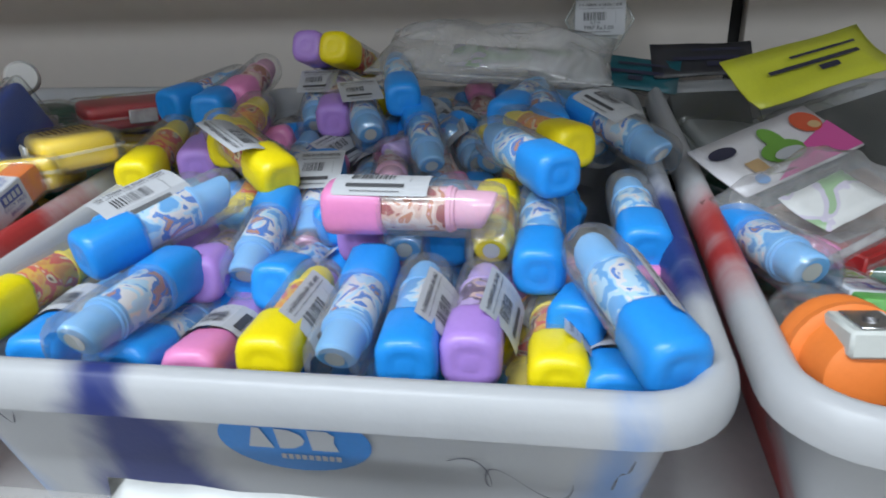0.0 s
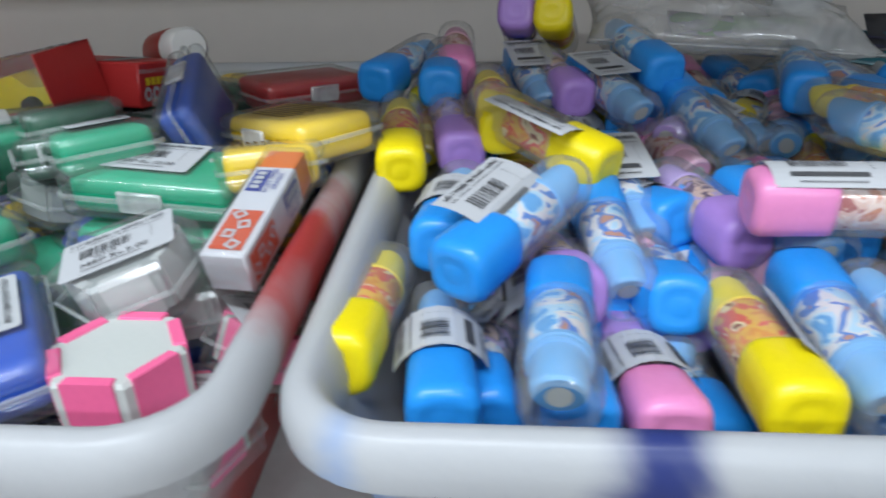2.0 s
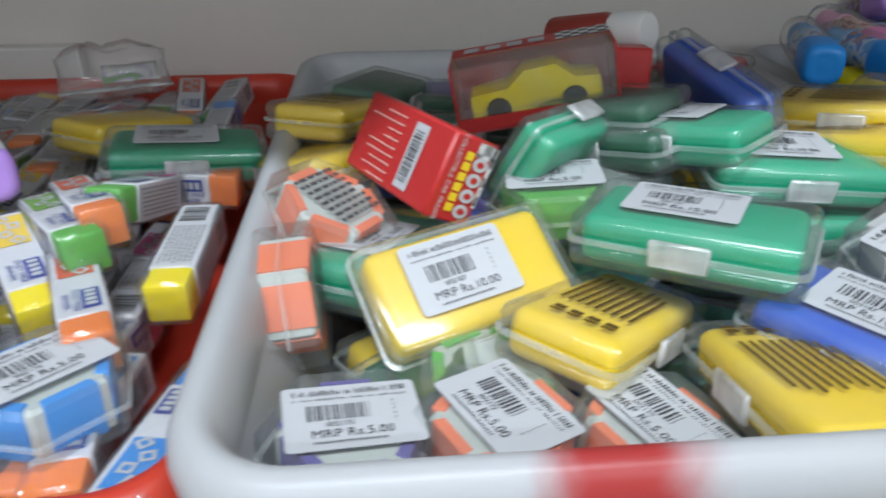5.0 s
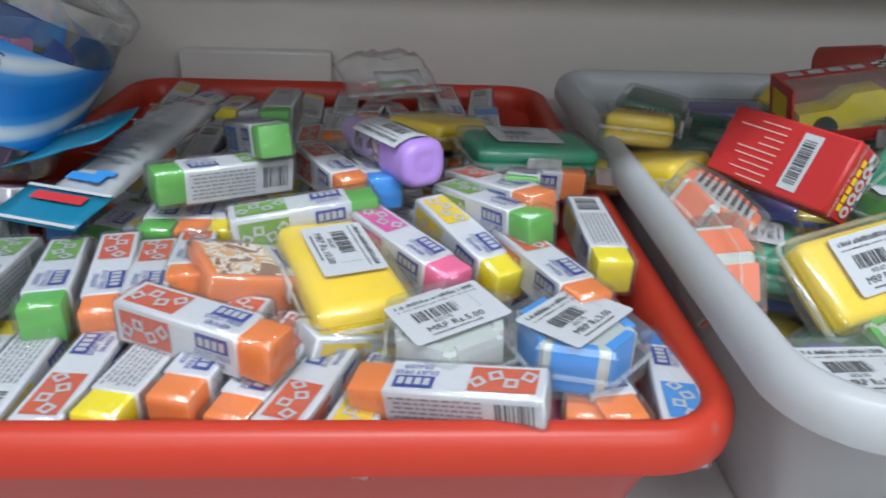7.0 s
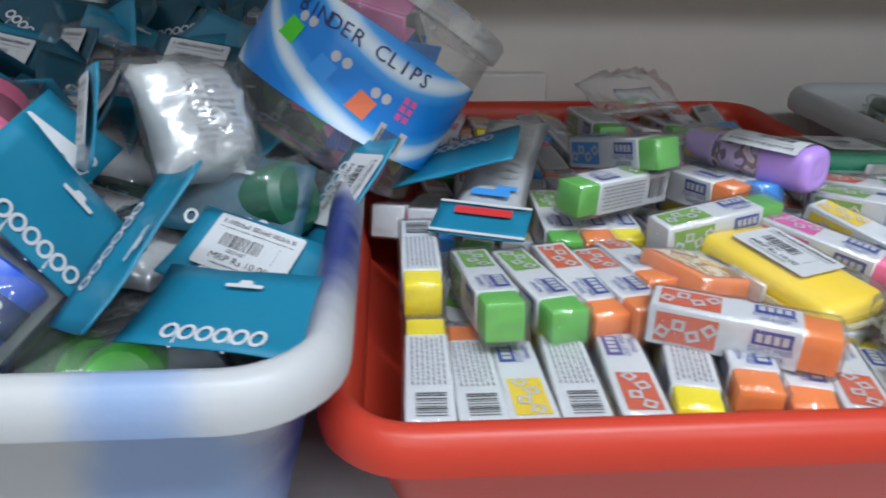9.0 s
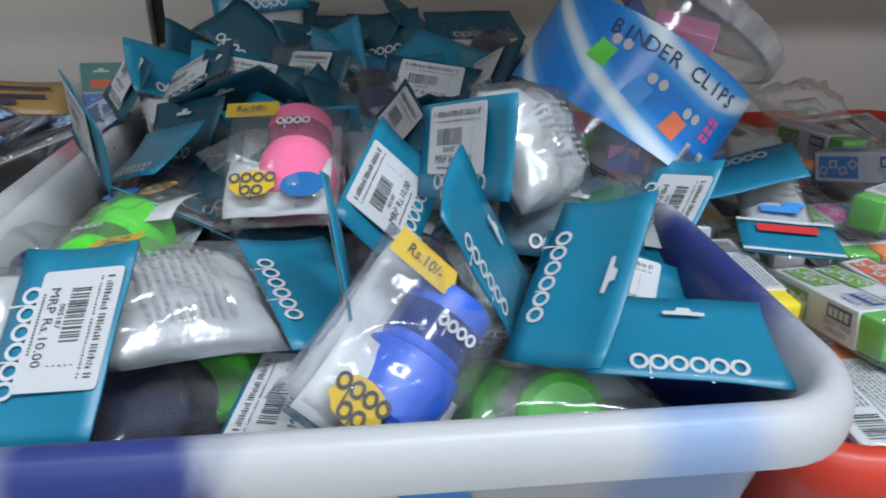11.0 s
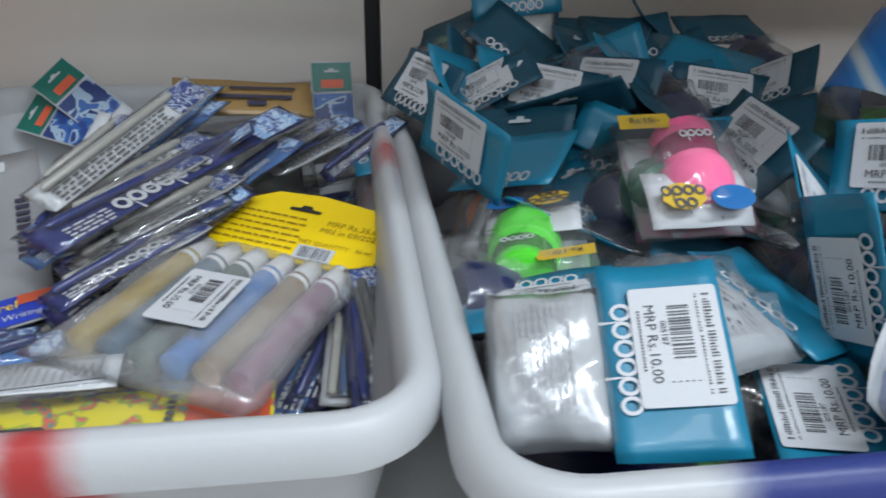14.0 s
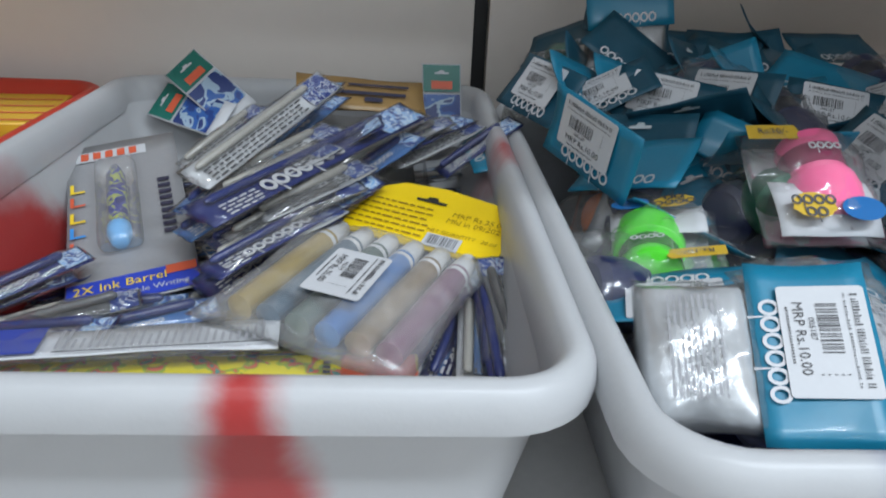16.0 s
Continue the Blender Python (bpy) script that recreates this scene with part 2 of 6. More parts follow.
slab("wall_east", 2.4, 2.5, -3.2, 0.76, 0, 2.75, PAINT, "plain off-white shop wall", "wall")
slab("ceiling", -3.7, 2.5, -3.3, 0.76, 2.75, 2.85, PAINT, "plain white shop ceiling", "ceiling")
slab("floor", -3.7, 2.5, -3.3, 0.76, -0.1, 0, FLOORM, "pale grey tiled shop floor", "floor")
SHELF_Z = 1.162
slab("shelf_board", -2.6, 1.6, 0.13, WALL_Y - 0.001, SHELF_Z - 0.03, SHELF_Z, SHELF, "grey laminate display shelf carrying plastic tubs", "shelf", 0.003)
# two boards out of view, added to shade the back panel and heaps
slab("shelf_upper", -1.05, 1.6, 0.17, WALL_Y - 0.001, 1.548, 1.578, SHELF, "unseen grey shelf board added above the tubs for shade", "shelf", 0.003)
slab("shelf_upper_west", -2.6, -1.056, 0.22, WALL_Y - 0.001, 1.69, 1.72, SHELF, "unseen grey shelf board added over the pen tub for shade", "shelf", 0.003)
slab("shelf_plinth", -2.6, 1.6, 0.20, WALL_Y - 0.002, 0.002, SHELF_Z - 0.031, SHELF, "grey laminate front under the display shelf", "shelf", 0.002)

# ---- tubs ----


def tub(x0, x1, y0, y1, top, material, label, sticker=None, scribble=False):
    t = thing("plastic_tub", label, "tub", "tubs on the shelf")
    t.location = ((x0 + x1) / 2, (y0 + y1) / 2, SHELF_Z)
    cx, cy = t.location.x, t.location.y
    h = top - SHELF_Z
    inner = 1.199 - SHELF_Z

    def ring(off, z, r):
        return [(x - cx, y - cy, z) for x, y, _ in round_rect(x0 + off, x1 - off, y0 + off, y1 - off, 0, max(0.012, r - off))]

    R0 = 0.033
    body = [ring(0.040, 0.0, R0 + 0.012), ring(0.036, 0.0015, R0 + 0.012), ring(0.034, 0.006, R0 + 0.010)]
    body += [ring(0.034 - 0.023 * k / 4, 0.006 + (h - 0.024) * k / 4, R0 + 0.01) for k in range(1, 5)]
    body += [ring(0.0125, h - 0.017, R0 + 0.01)]
    body += [ring(0.0140 + 0.016 * k / 4, h - 0.018 - (h - 0.022 - inner) * k / 4, R0 + 0.01) for k in range(1, 5)]
    body += [ring(0.036, inner, R0 + 0.012)]
    part("body", loft(body), material, t)
    lip = [(0.0150, -0.021), (0.008, -0.0180), (0.003, -0.0172), (0.0006, -0.0155), (0.0, -0.011), (0.0008, -0.006), (0.003, -0.0022), (0.0062, -0.0003), (0.0090, -0.0007), (0.0115, -0.0033), (0.0138, -0.008), (0.0150, -0.015)]
    rings = [ring(o, h + z, R0) for o, z in lip]
    bm = loft(rings + [rings[0]], False, False)
    bmesh.ops.remove_doubles(bm, verts=bm.verts, dist=0.00001)
    part("rim", bm, material, t, "thick rolled rim")
    if sticker:
        sx, sw = sticker
        # front wall leans: follow it
        top_y, bot_y = y0 + 0.011 - cy, y0 + 0.034 - cy
        lean = math.atan2(bot_y - top_y, h - 0.024)
        mz = h - 0.032
        my = top_y + (bot_y - top_y) * (h - 0.018 - mz) / (h - 0.024) - 0.0012
        m = pose(sx - cx, my, mz, 90, 0, 0) @ pose(0, 0, 0, math.degrees(lean), 0, 0)
        n = 40
        ov = [(sw / 2 * math.cos(2 * math.pi * i / n), 0.017 * math.sin(2 * math.pi * i / n)) for i in range(n)]
        st = part("sticker", flat(ov), plastic("sticker_blue", (0.02, 0.22, 0.62), 0.3, 0.08), t, "oval blue maker's sticker", False)
        st.matrix_local = m
        bm = bmesh.new()
        # plain marks for the maker's emblem: a wedge, a half disc and a block over two thin lines
        marks = [[(-0.0165, -0.004), (-0.0075, -0.004), (-0.0105, 0.007), (-0.0130, 0.007)], [(-0.0055, -0.004), (-0.0055, 0.007), (-0.0005, 0.0066), (0.0030, 0.0042), (0.0040, 0.0015), (0.0030, -0.0012), (-0.0005, -0.0036)][::-1], [(0.0058, -0.004), (0.0150, -0.004), (0.0140, 0.0010), (0.0148, 0.0045), (0.0125, 0.007), (0.0058, 0.007)]]
        marks += [[(-0.006 + k * 0.0024, -0.0098), (-0.0043 + k * 0.0024, -0.0098), (-0.0041 + k * 0.0024, -0.0070), (-0.0058 + k * 0.0024, -0.0070)] for k in range(9)]
        marks += [[(-0.0120 + k * 0.0020, 0.0100), (-0.0107 + k * 0.0020, 0.0100), (-0.0107 + k * 0.0020, 0.0119), (-0.0120 + k * 0.0020, 0.0119)] for k in range(10)]
        for mark in marks:
            bm.faces.new([bm.verts.new((x, y, 0.0004)) for x, y in mark])
        mk = part("emblem", bm, PAPER, t, "plain white marks", False)
        mk.matrix_local = m
        if scribble:
            for name, fx, fy, n, w in (("scribble", lambda q: 0.051 + 0.038 * q + 0.006 * math.sin(9 * q), lambda q: -0.008 - 0.010 * q + 0.0065 * math.sin(13 * q + 0.6), 60, 0.00035), ("stroke", lambda q: 0.104 + 0.006 * q, lambda q: -0.014 + 0.018 * q + 0.003 * math.sin(6 * q), 14, 0.00045), ("dab", lambda q: -0.110 + 0.010 * q, lambda q: 0.004 + 0.004 * math.sin(7 * q), 16, 0.0004)):
                bm = bmesh.new()
                rows = []
                for i in range(n + 1):
                    q = i / n
                    dx, dy = fx(q + 0.01) - fx(q - 0.01), fy(q + 0.01) - fy(q - 0.01)
                    k = w * (0.6 + 0.4 * math.sin(17 * q)) / math.hypot(dx, dy)
                    rows.append((bm.verts.new((fx(q) - dy * k, fy(q) + dx * k, 0.0005)), bm.verts.new((fx(q) + dy * k, fy(q) - dx * k, 0.0005))))
                for a, b in zip(rows, rows[1:]):
                    bm.faces.new((a[0], a[1], b[1], b[0]))
                part(name, bm, plastic("faded_ink", (0.13, 0.13, 0.16), 0.6, 0.3, 0), t, "faded pen scribble", False).matrix_local = m
    return t


TUB_A = marbled("marbled_blue_tub", WHITE, [(-0.142, 0.17, 0.011, BLUE), (0.045, 0.285, 0.020, BLUE), (0.022, 0.17, 0.002, (0.25, 0.42, 0.75)), (-0.215, 0.17, 0.002, (0.3, 0.45, 0.75))])
TUB_B = marbled("marbled_red_tub", WHITE, [(-0.433, 0.165, 0.017, RED), (-0.248, 0.270, 0.016, RED)])
TUB_C = marbled("red_tub", (0.70, 0.065, 0.035), [])
TUB_D = marbled("marbled_blue_tub_two", WHITE, [(-1.04, 0.165, 0.026, BLUE), (-0.857, 0.255, 0.022, BLUE), (-0.895, 0.17, 0.016, (0.30, 0.42, 0.66))])
TUB_E = marbled("marbled_red_tub_two", WHITE, [(-1.236, 0.19, 0.009, RED), (-1.136, 0.425, 0.006, RED), (-1.385, 0.34, 0.022, RED)])
TUB_F = marbled("marbled_red_tub_three", WHITE, [(0.072, 0.29, 0.014, RED)])
tub(-0.236, 0.058, 0.164, 0.552, 1.273, TUB_A, "white plastic tub streaked with blue, full of lipstick erasers", (-0.0835, 0.053), True)
tub(-0.536, -0.241, 0.158, 0.552, 1.274, TUB_B, "white plastic tub streaked with red, full of boxed erasers", (-0.372, 0.05))
tub(-0.857, -0.530, 0.179, 0.602, 1.248, TUB_C, "red plastic tub filled with rows of sleeved erasers")
tub(-1.131, -0.843, 0.160, 0.560, 1.282, TUB_D, "white plastic tub streaked with blue, heaped with teal carded packs", (-0.985, 0.066))
tub(-1.412, -1.129, 0.189, 0.590, 1.283, TUB_E, "white plastic tub streaked with red, heaped with pen packs")
tub(0.063, 0.350, 0.164, 0.570, 1.272, TUB_F, "white plastic tub streaked with red, holding sharpeners and erasers")
tub(-1.720, -1.418, 0.200, 0.600, 1.275, TUB_C, "red plastic tub holding yellow boxes")
part("white_carton", box(-0.822, -0.702, 0.6035, 0.6185, SHELF_Z, 1.268, 0.0015, 1), PAINT, None)
tagged(bpy.data.objects["white_carton"], "flat white carton standing behind the red tub", "carton")

# ---- kinds of things ----
PROTO = {}


def placed(key, m, build):
    """Build a thing of that kind once; later ones are copies that share its meshes."""
    if key in PROTO:
        return copy_thing(PROTO[key], m)
    ob = build()
    ob.matrix_basis = m @ Matrix.Diagonal((*ob.scale, 1))
    PROTO[key] = ob
    return ob


TINTS = {
    "blue": ((0.015, 0.28, 0.78), (0.16, 0.45, 0.80)), "yellow": ((0.85, 0.68, 0.0), (0.82, 0.66, 0.03)),
    "purple": ((0.42, 0.24, 0.66), (0.50, 0.36, 0.72)), "pink": ((0.78, 0.25, 0.50), (0.82, 0.42, 0.58)),
    "green": ((0.0, 0.36, 0.19), (0.1, 0.55, 0.1)), "navy": ((0.015, 0.09, 0.52), (0.05, 0.15, 0.5)),
    "amber": ((0.90, 0.60, 0.012), (0.85, 0.6, 0.05)), "orange": ((0.80, 0.20, 0.03), (0.85, 0.35, 0.15)),
    "hotpink": ((0.85, 0.13, 0.30), (0.85, 0.3, 0.45)), "lime": ((0.08, 0.62, 0.03), (0.2, 0.6, 0.1)),
    "white": ((0.55, 0.55, 0.55), (0.8, 0.8, 0.8)), "leaf": ((0.09, 0.40, 0.05), (0.2, 0.5, 0.1)), "violet": ((0.12, 0.09, 0.32), (0.2, 0.15, 0.4)),
    "coral": ((0.85, 0.20, 0.09), (0.8, 0.3, 0.2)), "red": ((0.50, 0.015, 0.02), (0.6, 0.1, 0.05)), "grey": ((0.35, 0.36, 0.36), (0.5, 0.5, 0.5)),
    # navy darkened for pots deep in the heap
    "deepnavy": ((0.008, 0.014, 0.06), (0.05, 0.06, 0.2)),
    # green with shade put into the colour, for things far back or buried
    "shadegreen": ((0.006, 0.09, 0.045), (0.02, 0.2, 0.1)),
}


def tint(c, rough=0.42):
    return plastic("moulded_" + c, TINTS[c][0], rough, 0.10, 0.12)


def pale(c):
    return plastic("soft_" + c, TINTS[c][1], 0.5, 0.08, 0.1)


SLEEVES = {
    "blue": printed("sleeve_blue", [(0.10, 0.38, 0.75), (0.45, 0.68, 0.85), (0.75, 0.72, 0.72), (0.05, 0.2, 0.6), (0.5, 0.22, 0.15)]),
    "yellow": printed("sleeve_orange", [(0.75, 0.30, 0.04), (0.80, 0.45, 0.05), (0.75, 0.10, 0.06), (0.85, 0.70, 0.40), (0.25, 0.06, 0.03)]),
    "purple": printed("sleeve_lilac", [(0.45, 0.33, 0.62), (0.10, 0.05, 0.12), (0.62, 0.42, 0.36), (0.4, 0.3, 0.6), (0.6, 0.5, 0.7)]),
    "pink": printed("sleeve_pink", [(0.35, 0.06, 0.06), (0.70, 0.46, 0.38), (0.78, 0.62, 0.55), (0.55, 0.2, 0.1), (0.8, 0.5, 0.6)]),
}


def ink_bars(rects, z=0.0, bend=0.0):
    bm = bmesh.new()
    for a, b, c, d in rects:
        n = 1 if not bend else max(1, int((d - c) / 0.002))
        for i in range(n):
            c0, c1 = c + (d - c) * i / n, c + (d - c) * (i + 1) / n
            bm.faces.new([bm.verts.new(bent(x, y, z, bend)) for x, y in ((a, c0), (b, c0), (b, c1), (a, c1))])
    return bm


def bent(x, y, z, r):
    if not r:
        return (x, y, z)
    return (x, (r + z) * math.sin(y / r), (r + z) * math.cos(y / r) - r)


def barcode_rects(x0, x1, y0, y1, seed):
    rnd, out, x = random.Random(seed), [], x0
    while x < x1:
        w = rnd.choice((0.00035, 0.0005, 0.0008))
        out.append((x, min(x1, x + w), y0, y1))
        x += w + rnd.choice((0.0004, 0.0006, 0.0009))
    return out


LABEL_CACHE = {}


def price_label(parent, m, w, h, price="10.00", bend=0.0, seed=1, simple=False):
    """A shop's white price sticker: rows of small print, a barcode, a number and the price."""
    bm = bmesh.new()
    n = 8
    out = round_rect(-w / 2, w / 2, -h / 2, h / 2, 0, 0.0015, 3)
    if bend:
        g = [[bm.verts.new(bent(x, -h / 2 + h * i / n, 0.0, bend)) for x in (-w / 2, w / 2)] for i in range(n + 1)]
        for a, b in zip(g, g[1:]):
            bm.faces.new((a[0], a[1], b[1], b[0]))
    else:
        a = [bm.verts.new(p) for p in out]
        b = [bm.verts.new((x, y, 0.0003)) for x, y, _ in out]
        bm.faces.new(b)
        for i in range(len(a)):
            bm.faces.new((a[i], a[(i + 1) % len(a)], b[(i + 1) % len(a)], b[i]))
    lab = part("price_label", bm, PAPER, parent, "white printed price label", False)
    lab.matrix_local = m
    z = 0.0007 if not bend else 0.0004
    rects = []
    rnd = random.Random(seed)
    for row, (yy, hh) in enumerate(((0.37, 0.085), (0.26, 0.028))):
        x = -w * 0.42
        while x < w * 0.42:
            ww = w * rnd.uniform(0.007, 0.016)
            rects.append((x, min(w * 0.43, x + ww), h * yy - h * hh / 2, h * yy + h * hh / 2 - h * hh * rnd.choice((0, 0, 0.3))))
            x += ww + w * (0.014 if rnd.random() < 0.85 else 0.035)
    rects += barcode_rects(-w * 0.33, w * 0.12, -h * 0.08, h * 0.16, seed)
    rects += [(w * 0.30, w * 0.308, h * 0.07 * k, h * 0.07 * k + h * 0.03) for k in range(-2, 3)]
    x = -w * 0.30
    while x < w * 0.2:
        rects.append((x, x + w * 0.014, -h * 0.425, -h * 0.395))
        x += w * 0.026
    if bend or simple:
        rects.append((-w * 0.36, w * 0.25, -h * 0.31, -h * 0.22))
    part("print", ink_bars(rects, z, bend), INK, lab, "black printing", False)
    if not bend and not simple:
        lettering("price", "MRP Rs." + price, h * 0.17, INK, lab, pose(-w * 0.02, -h * 0.29, z))
        lettering("number", "005187" if price == "10.00" else "002175", h * 0.10, INK, lab, pose(-w * 0.1, -h * 0.15, z))
    return lab


def lipstick(m, c="blue", tag="", back=0):
    """A lipstick-shaped eraser; local x runs from the cap's base to the slanted tip."""
    def build():
        words = {"blue": "blue", "yellow": "yellow", "purple": "lilac", "pink": "pink"}[c]
        t = thing("lipstick_eraser", words + " lipstick-shaped eraser in a clear sleeve" + (" with a white price label" if tag else ""), "eraser", "lipstick erasers")
        cap = [(-0.0390, 0.0030), (-0.0386, 0.0045), (-0.0392, 0.0060), (-0.0390, 0.0085), (-0.0376, 0.0102), (-0.035, 0.0110), (-0.016, 0.0106), (-0.0140, 0.0104), (-0.0132, 0.0098)]
        part("cap", turned(cap, 20, power=3.4), tint(c, 0.35), t, words + " plastic cap")
        part("sleeve", turned([(-0.0135, 0.0090), (-0.013, 0.0093), (0.0125, 0.0093), (0.013, 0.009)], 20), SLEEVES[c], t, "printed picture sleeve")
        part("collar", turned([(0.013, 0.0092), (0.0133, 0.0097), (0.0150, 0.0097), (0.0153, 0.0092), (0.0165, 0.0090), (0.0168, 0.0082)], 20), pale(c), t)
        rings = []
        for x, r, k in ((0.0165, 0.0080, 0), (0.024, 0.0079, 0), (0.027, 0.0078, 0.35), (0.0285, 0.0074, 0.42), (0.0295, 0.0064, 0.45)):
            rings.append([(x + k * (r * math.sin(2 * math.pi * i / 18) + r * 0.4), r * math.cos(2 * math.pi * i / 18), r * math.sin(2 * math.pi * i / 18)) for i in range(18)])
        part("tip", loft(rings), pale(c), t, "slanted soft eraser tip")
        bm = bmesh.new()
        ring = [(0.0305 + 0.45 * (0.0042 * math.sin(a) + 0.0024), 0.0036 * math.cos(a), 0.0042 * math.sin(a)) for a in [2 * math.pi * i / 14 for i in range(14)]]
        bm.faces.new([bm.verts.new(p) for p in ring])
        part("core", bm, plastic("eraser_white", (0.52, 0.54, 0.51), 0.6, 0.06), t, "white eraser core", False)
        w = turned([(-0.0150, 0.0108), (-0.0130, 0.0113), (0.020, 0.0116), (0.032, 0.0113), (0.0360, 0.0098), (0.0375, 0.007)], 20, False, False, power=2.4)
        part("wrapper", w, CLEAR, t, "clear plastic cover")
        if tag == "wrap":
            price_label(t, pose(-0.004, 0, 0.0126), 0.0255, 0.0375, bend=0.0160, seed=3)
        elif tag == "cap":
            price_label(t, pose(-0.012, 0, 0.0122) @ pose(0, 0, 0, 0, 0, 90), 0.0255, 0.0375, seed=4, simple=True)
        elif tag == "flag":
            price_label(t, pose(-0.004, 0.006, 0.0125, 18, 0, 4), 0.0400, 0.0275, bend=0.03, seed=5)
        elif tag == "long":
            price_label(t, pose(-0.014, 0.002, 0.0122), 0.0400, 0.0240, bend=0.02, seed=6)
        elif tag == "side":
            price_label(t, pose(-0.006, -0.0115, 0.006, 55, 0, -3), 0.0375, 0.0235, bend=0.03, seed=7)
        return t
    return placed(("lipstick", c, tag), m, build)


def eraser_case(m, c="green", tag=True, text=False, price="10.00"):
    """A hinged clear case with one coloured eraser; local z = 0 is the lid's top."""
    def build():
        words = {"navy": "blue", "amber": "yellow", "shadegreen": "shade-darkened green"}.get(c, c)
        t = thing("eraser_case", words + " eraser in a clear hinged plastic case" + (" with a price label" if tag else ""), "eraser", "cased erasers")
        part("eraser", box(-0.0338, 0.0338, -0.0183, 0.0183, -0.0182, -0.0014, 0.0045, 3), tint(c), t, words + " moulded eraser")
        part("lid", box(-0.0372, 0.0372, -0.0213, 0.0213, -0.0085, 0.0, 0.0042, 3), CASE, t, "clear lid")
        part("base", box(-0.0372, 0.0372, -0.0213, 0.0213, -0.0195, -0.0098, 0.0042, 3), CASE, t, "clear base")
        lip = [[(x, y, z) for x, y, _ in round_rect(-0.0368 - o, 0.0368 + o, -0.0209 - o, 0.0209 + o, 0, 0.005, 4)] for o, z in ((0, -0.0082), (0.0012, -0.0084), (0.0012, -0.0100), (0, -0.0102))]
        part("lip", loft(lip, False, False), RIMCASE, t, "pale meeting edge of the case")
        part("latch", box(-0.0095, 0.0095, -0.0234, -0.0214, -0.0135, -0.0040, 0.0008, 1), film("latch_plastic", haze=0.45, rough=0.3), t, "clear snap latch")
        if text:
            rects = [(-0.026 + 0.0001 * i, -0.012, -0.0135 + 0.0030 * i, -0.0122 + 0.0030 * i) for i in range(9)]
            rects = [(a + 0.010, b + 0.026 + (i * 7 % 5) * 0.001, cc, d) for i, (a, b, cc, d) in enumerate(rects)]
            rects += [(-0.028, -0.0262, -0.013 + 0.0058 * i, -0.0090 + 0.0058 * i) for i in range(4)] + [(-0.0255, -0.0225, -0.013 + 0.0058 * i, -0.0090 + 0.0058 * i) for i in range(4)]
            part("print", ink_bars(rects, 0.0003), plastic("brown_ink", (0.10, 0.05, 0.005), 0.6, 0.1, 0), t, "dark printed lines", False)
        if tag:
            price_label(t, pose(-0.004, 0.002, 0.0006, 0, 0, 0 if not text else -90), 0.0375, 0.0255, price=price, seed=11)
        return t
    return placed(("case", c, tag, text), m, build)


def ngon(n, r, z, turn=0.0):
    return [(r * math.cos(2 * math.pi * (i + turn) / n), r * math.sin(2 * math.pi * (i + turn) / n), z) for i in range(n)]


def hexagon_eraser(m, c="hotpink", cased=True, tag=True, core="white"):
    """A six-sided eraser, white with coloured side pieces between its corners, in a clear case or loose."""
    def build():
        words = {"hotpink": "pink", "coral": "orange", "navy": "blue", "violet": "purple"}.get(c, c)
        t = thing("hexagon_eraser", "white and " + words + " six-sided eraser" + (" in clear case" if cased else "") + (" with price label" if tag else ""), "eraser", "hexagon erasers")
        r, h = 0.0206, 0.017
        part("core", loft([ngon(6, r - 0.0012, -h), ngon(6, r, -h + 0.001), ngon(6, r, -0.0012), ngon(6, r - 0.0012, 0)]), plastic("eraser_white", (0.52, 0.54, 0.51), 0.6, 0.06) if core == "white" else tint(core), t, "white eraser core", False)
        ap = r * math.cos(math.pi / 6)
        for i in range(6):
            lay = [[(ap - d, w, z), (ap + 0.0006, w + 0.0006, z), (ap + 0.0006, -w - 0.0006, z), (ap - d, -w, z)] for d, w, z in ((0.0032, 0.0070, -h + 0.0004), (0.0032, 0.0070, 0.0001), (0.0028, 0.0067, 0.0007))]
            p = part("side_piece", loft(lay), tint(c, 0.5), t, words + " side piece", False)
            p.matrix_local = Matrix.Rotation(math.pi / 6 + i * math.pi / 3, 4, "Z")
        if cased:
            R = r + 0.0048
            part("case_base", loft([ngon(6, R - 0.002, -h - 0.002), ngon(6, R, -h), ngon(6, R, -h * 0.56)], True, False), CASE, t, "clear case bottom", False)
            part("case_lid", loft([ngon(6, R + 0.0006, -h * 0.46), ngon(6, R + 0.0006, 0.0005), ngon(6, R - 0.0015, 0.0022)], False, True), CASE, t, "clear case lid", False)
            part("lip", loft([ngon(6, R, -h * 0.55), ngon(6, R + 0.0014, -h * 0.54), ngon(6, R + 0.0014, -h * 0.47), ngon(6, R, -h * 0.46)], False, False), RIMCASE, t, "pale meeting edge of the case", False)
        if tag:
            price_label(t, pose(0.0, 0.001, 0.0026 if cased else 0.0012), 0.0375, 0.0255, price="5.00", seed=17)
        elif cased and c == "coral":
            rnd = random.Random(13)
            lines = []
            for j in range(8):
                y, x = 0.0115 - 0.0034 * j, -0.012
                while x < 0.010:
                    ww = rnd.uniform(0.0015, 0.005)
                    lines.append((x, min(0.012, x + ww), y, y + 0.0017))
                    x += ww + 0.0008
            part("small_print", ink_bars(lines, 0.0027), INK, t, "black printed lines", False)["kind"] = "stuff"
        return t
    return placed(("hexagon", c, cased, tag, core), m, build)


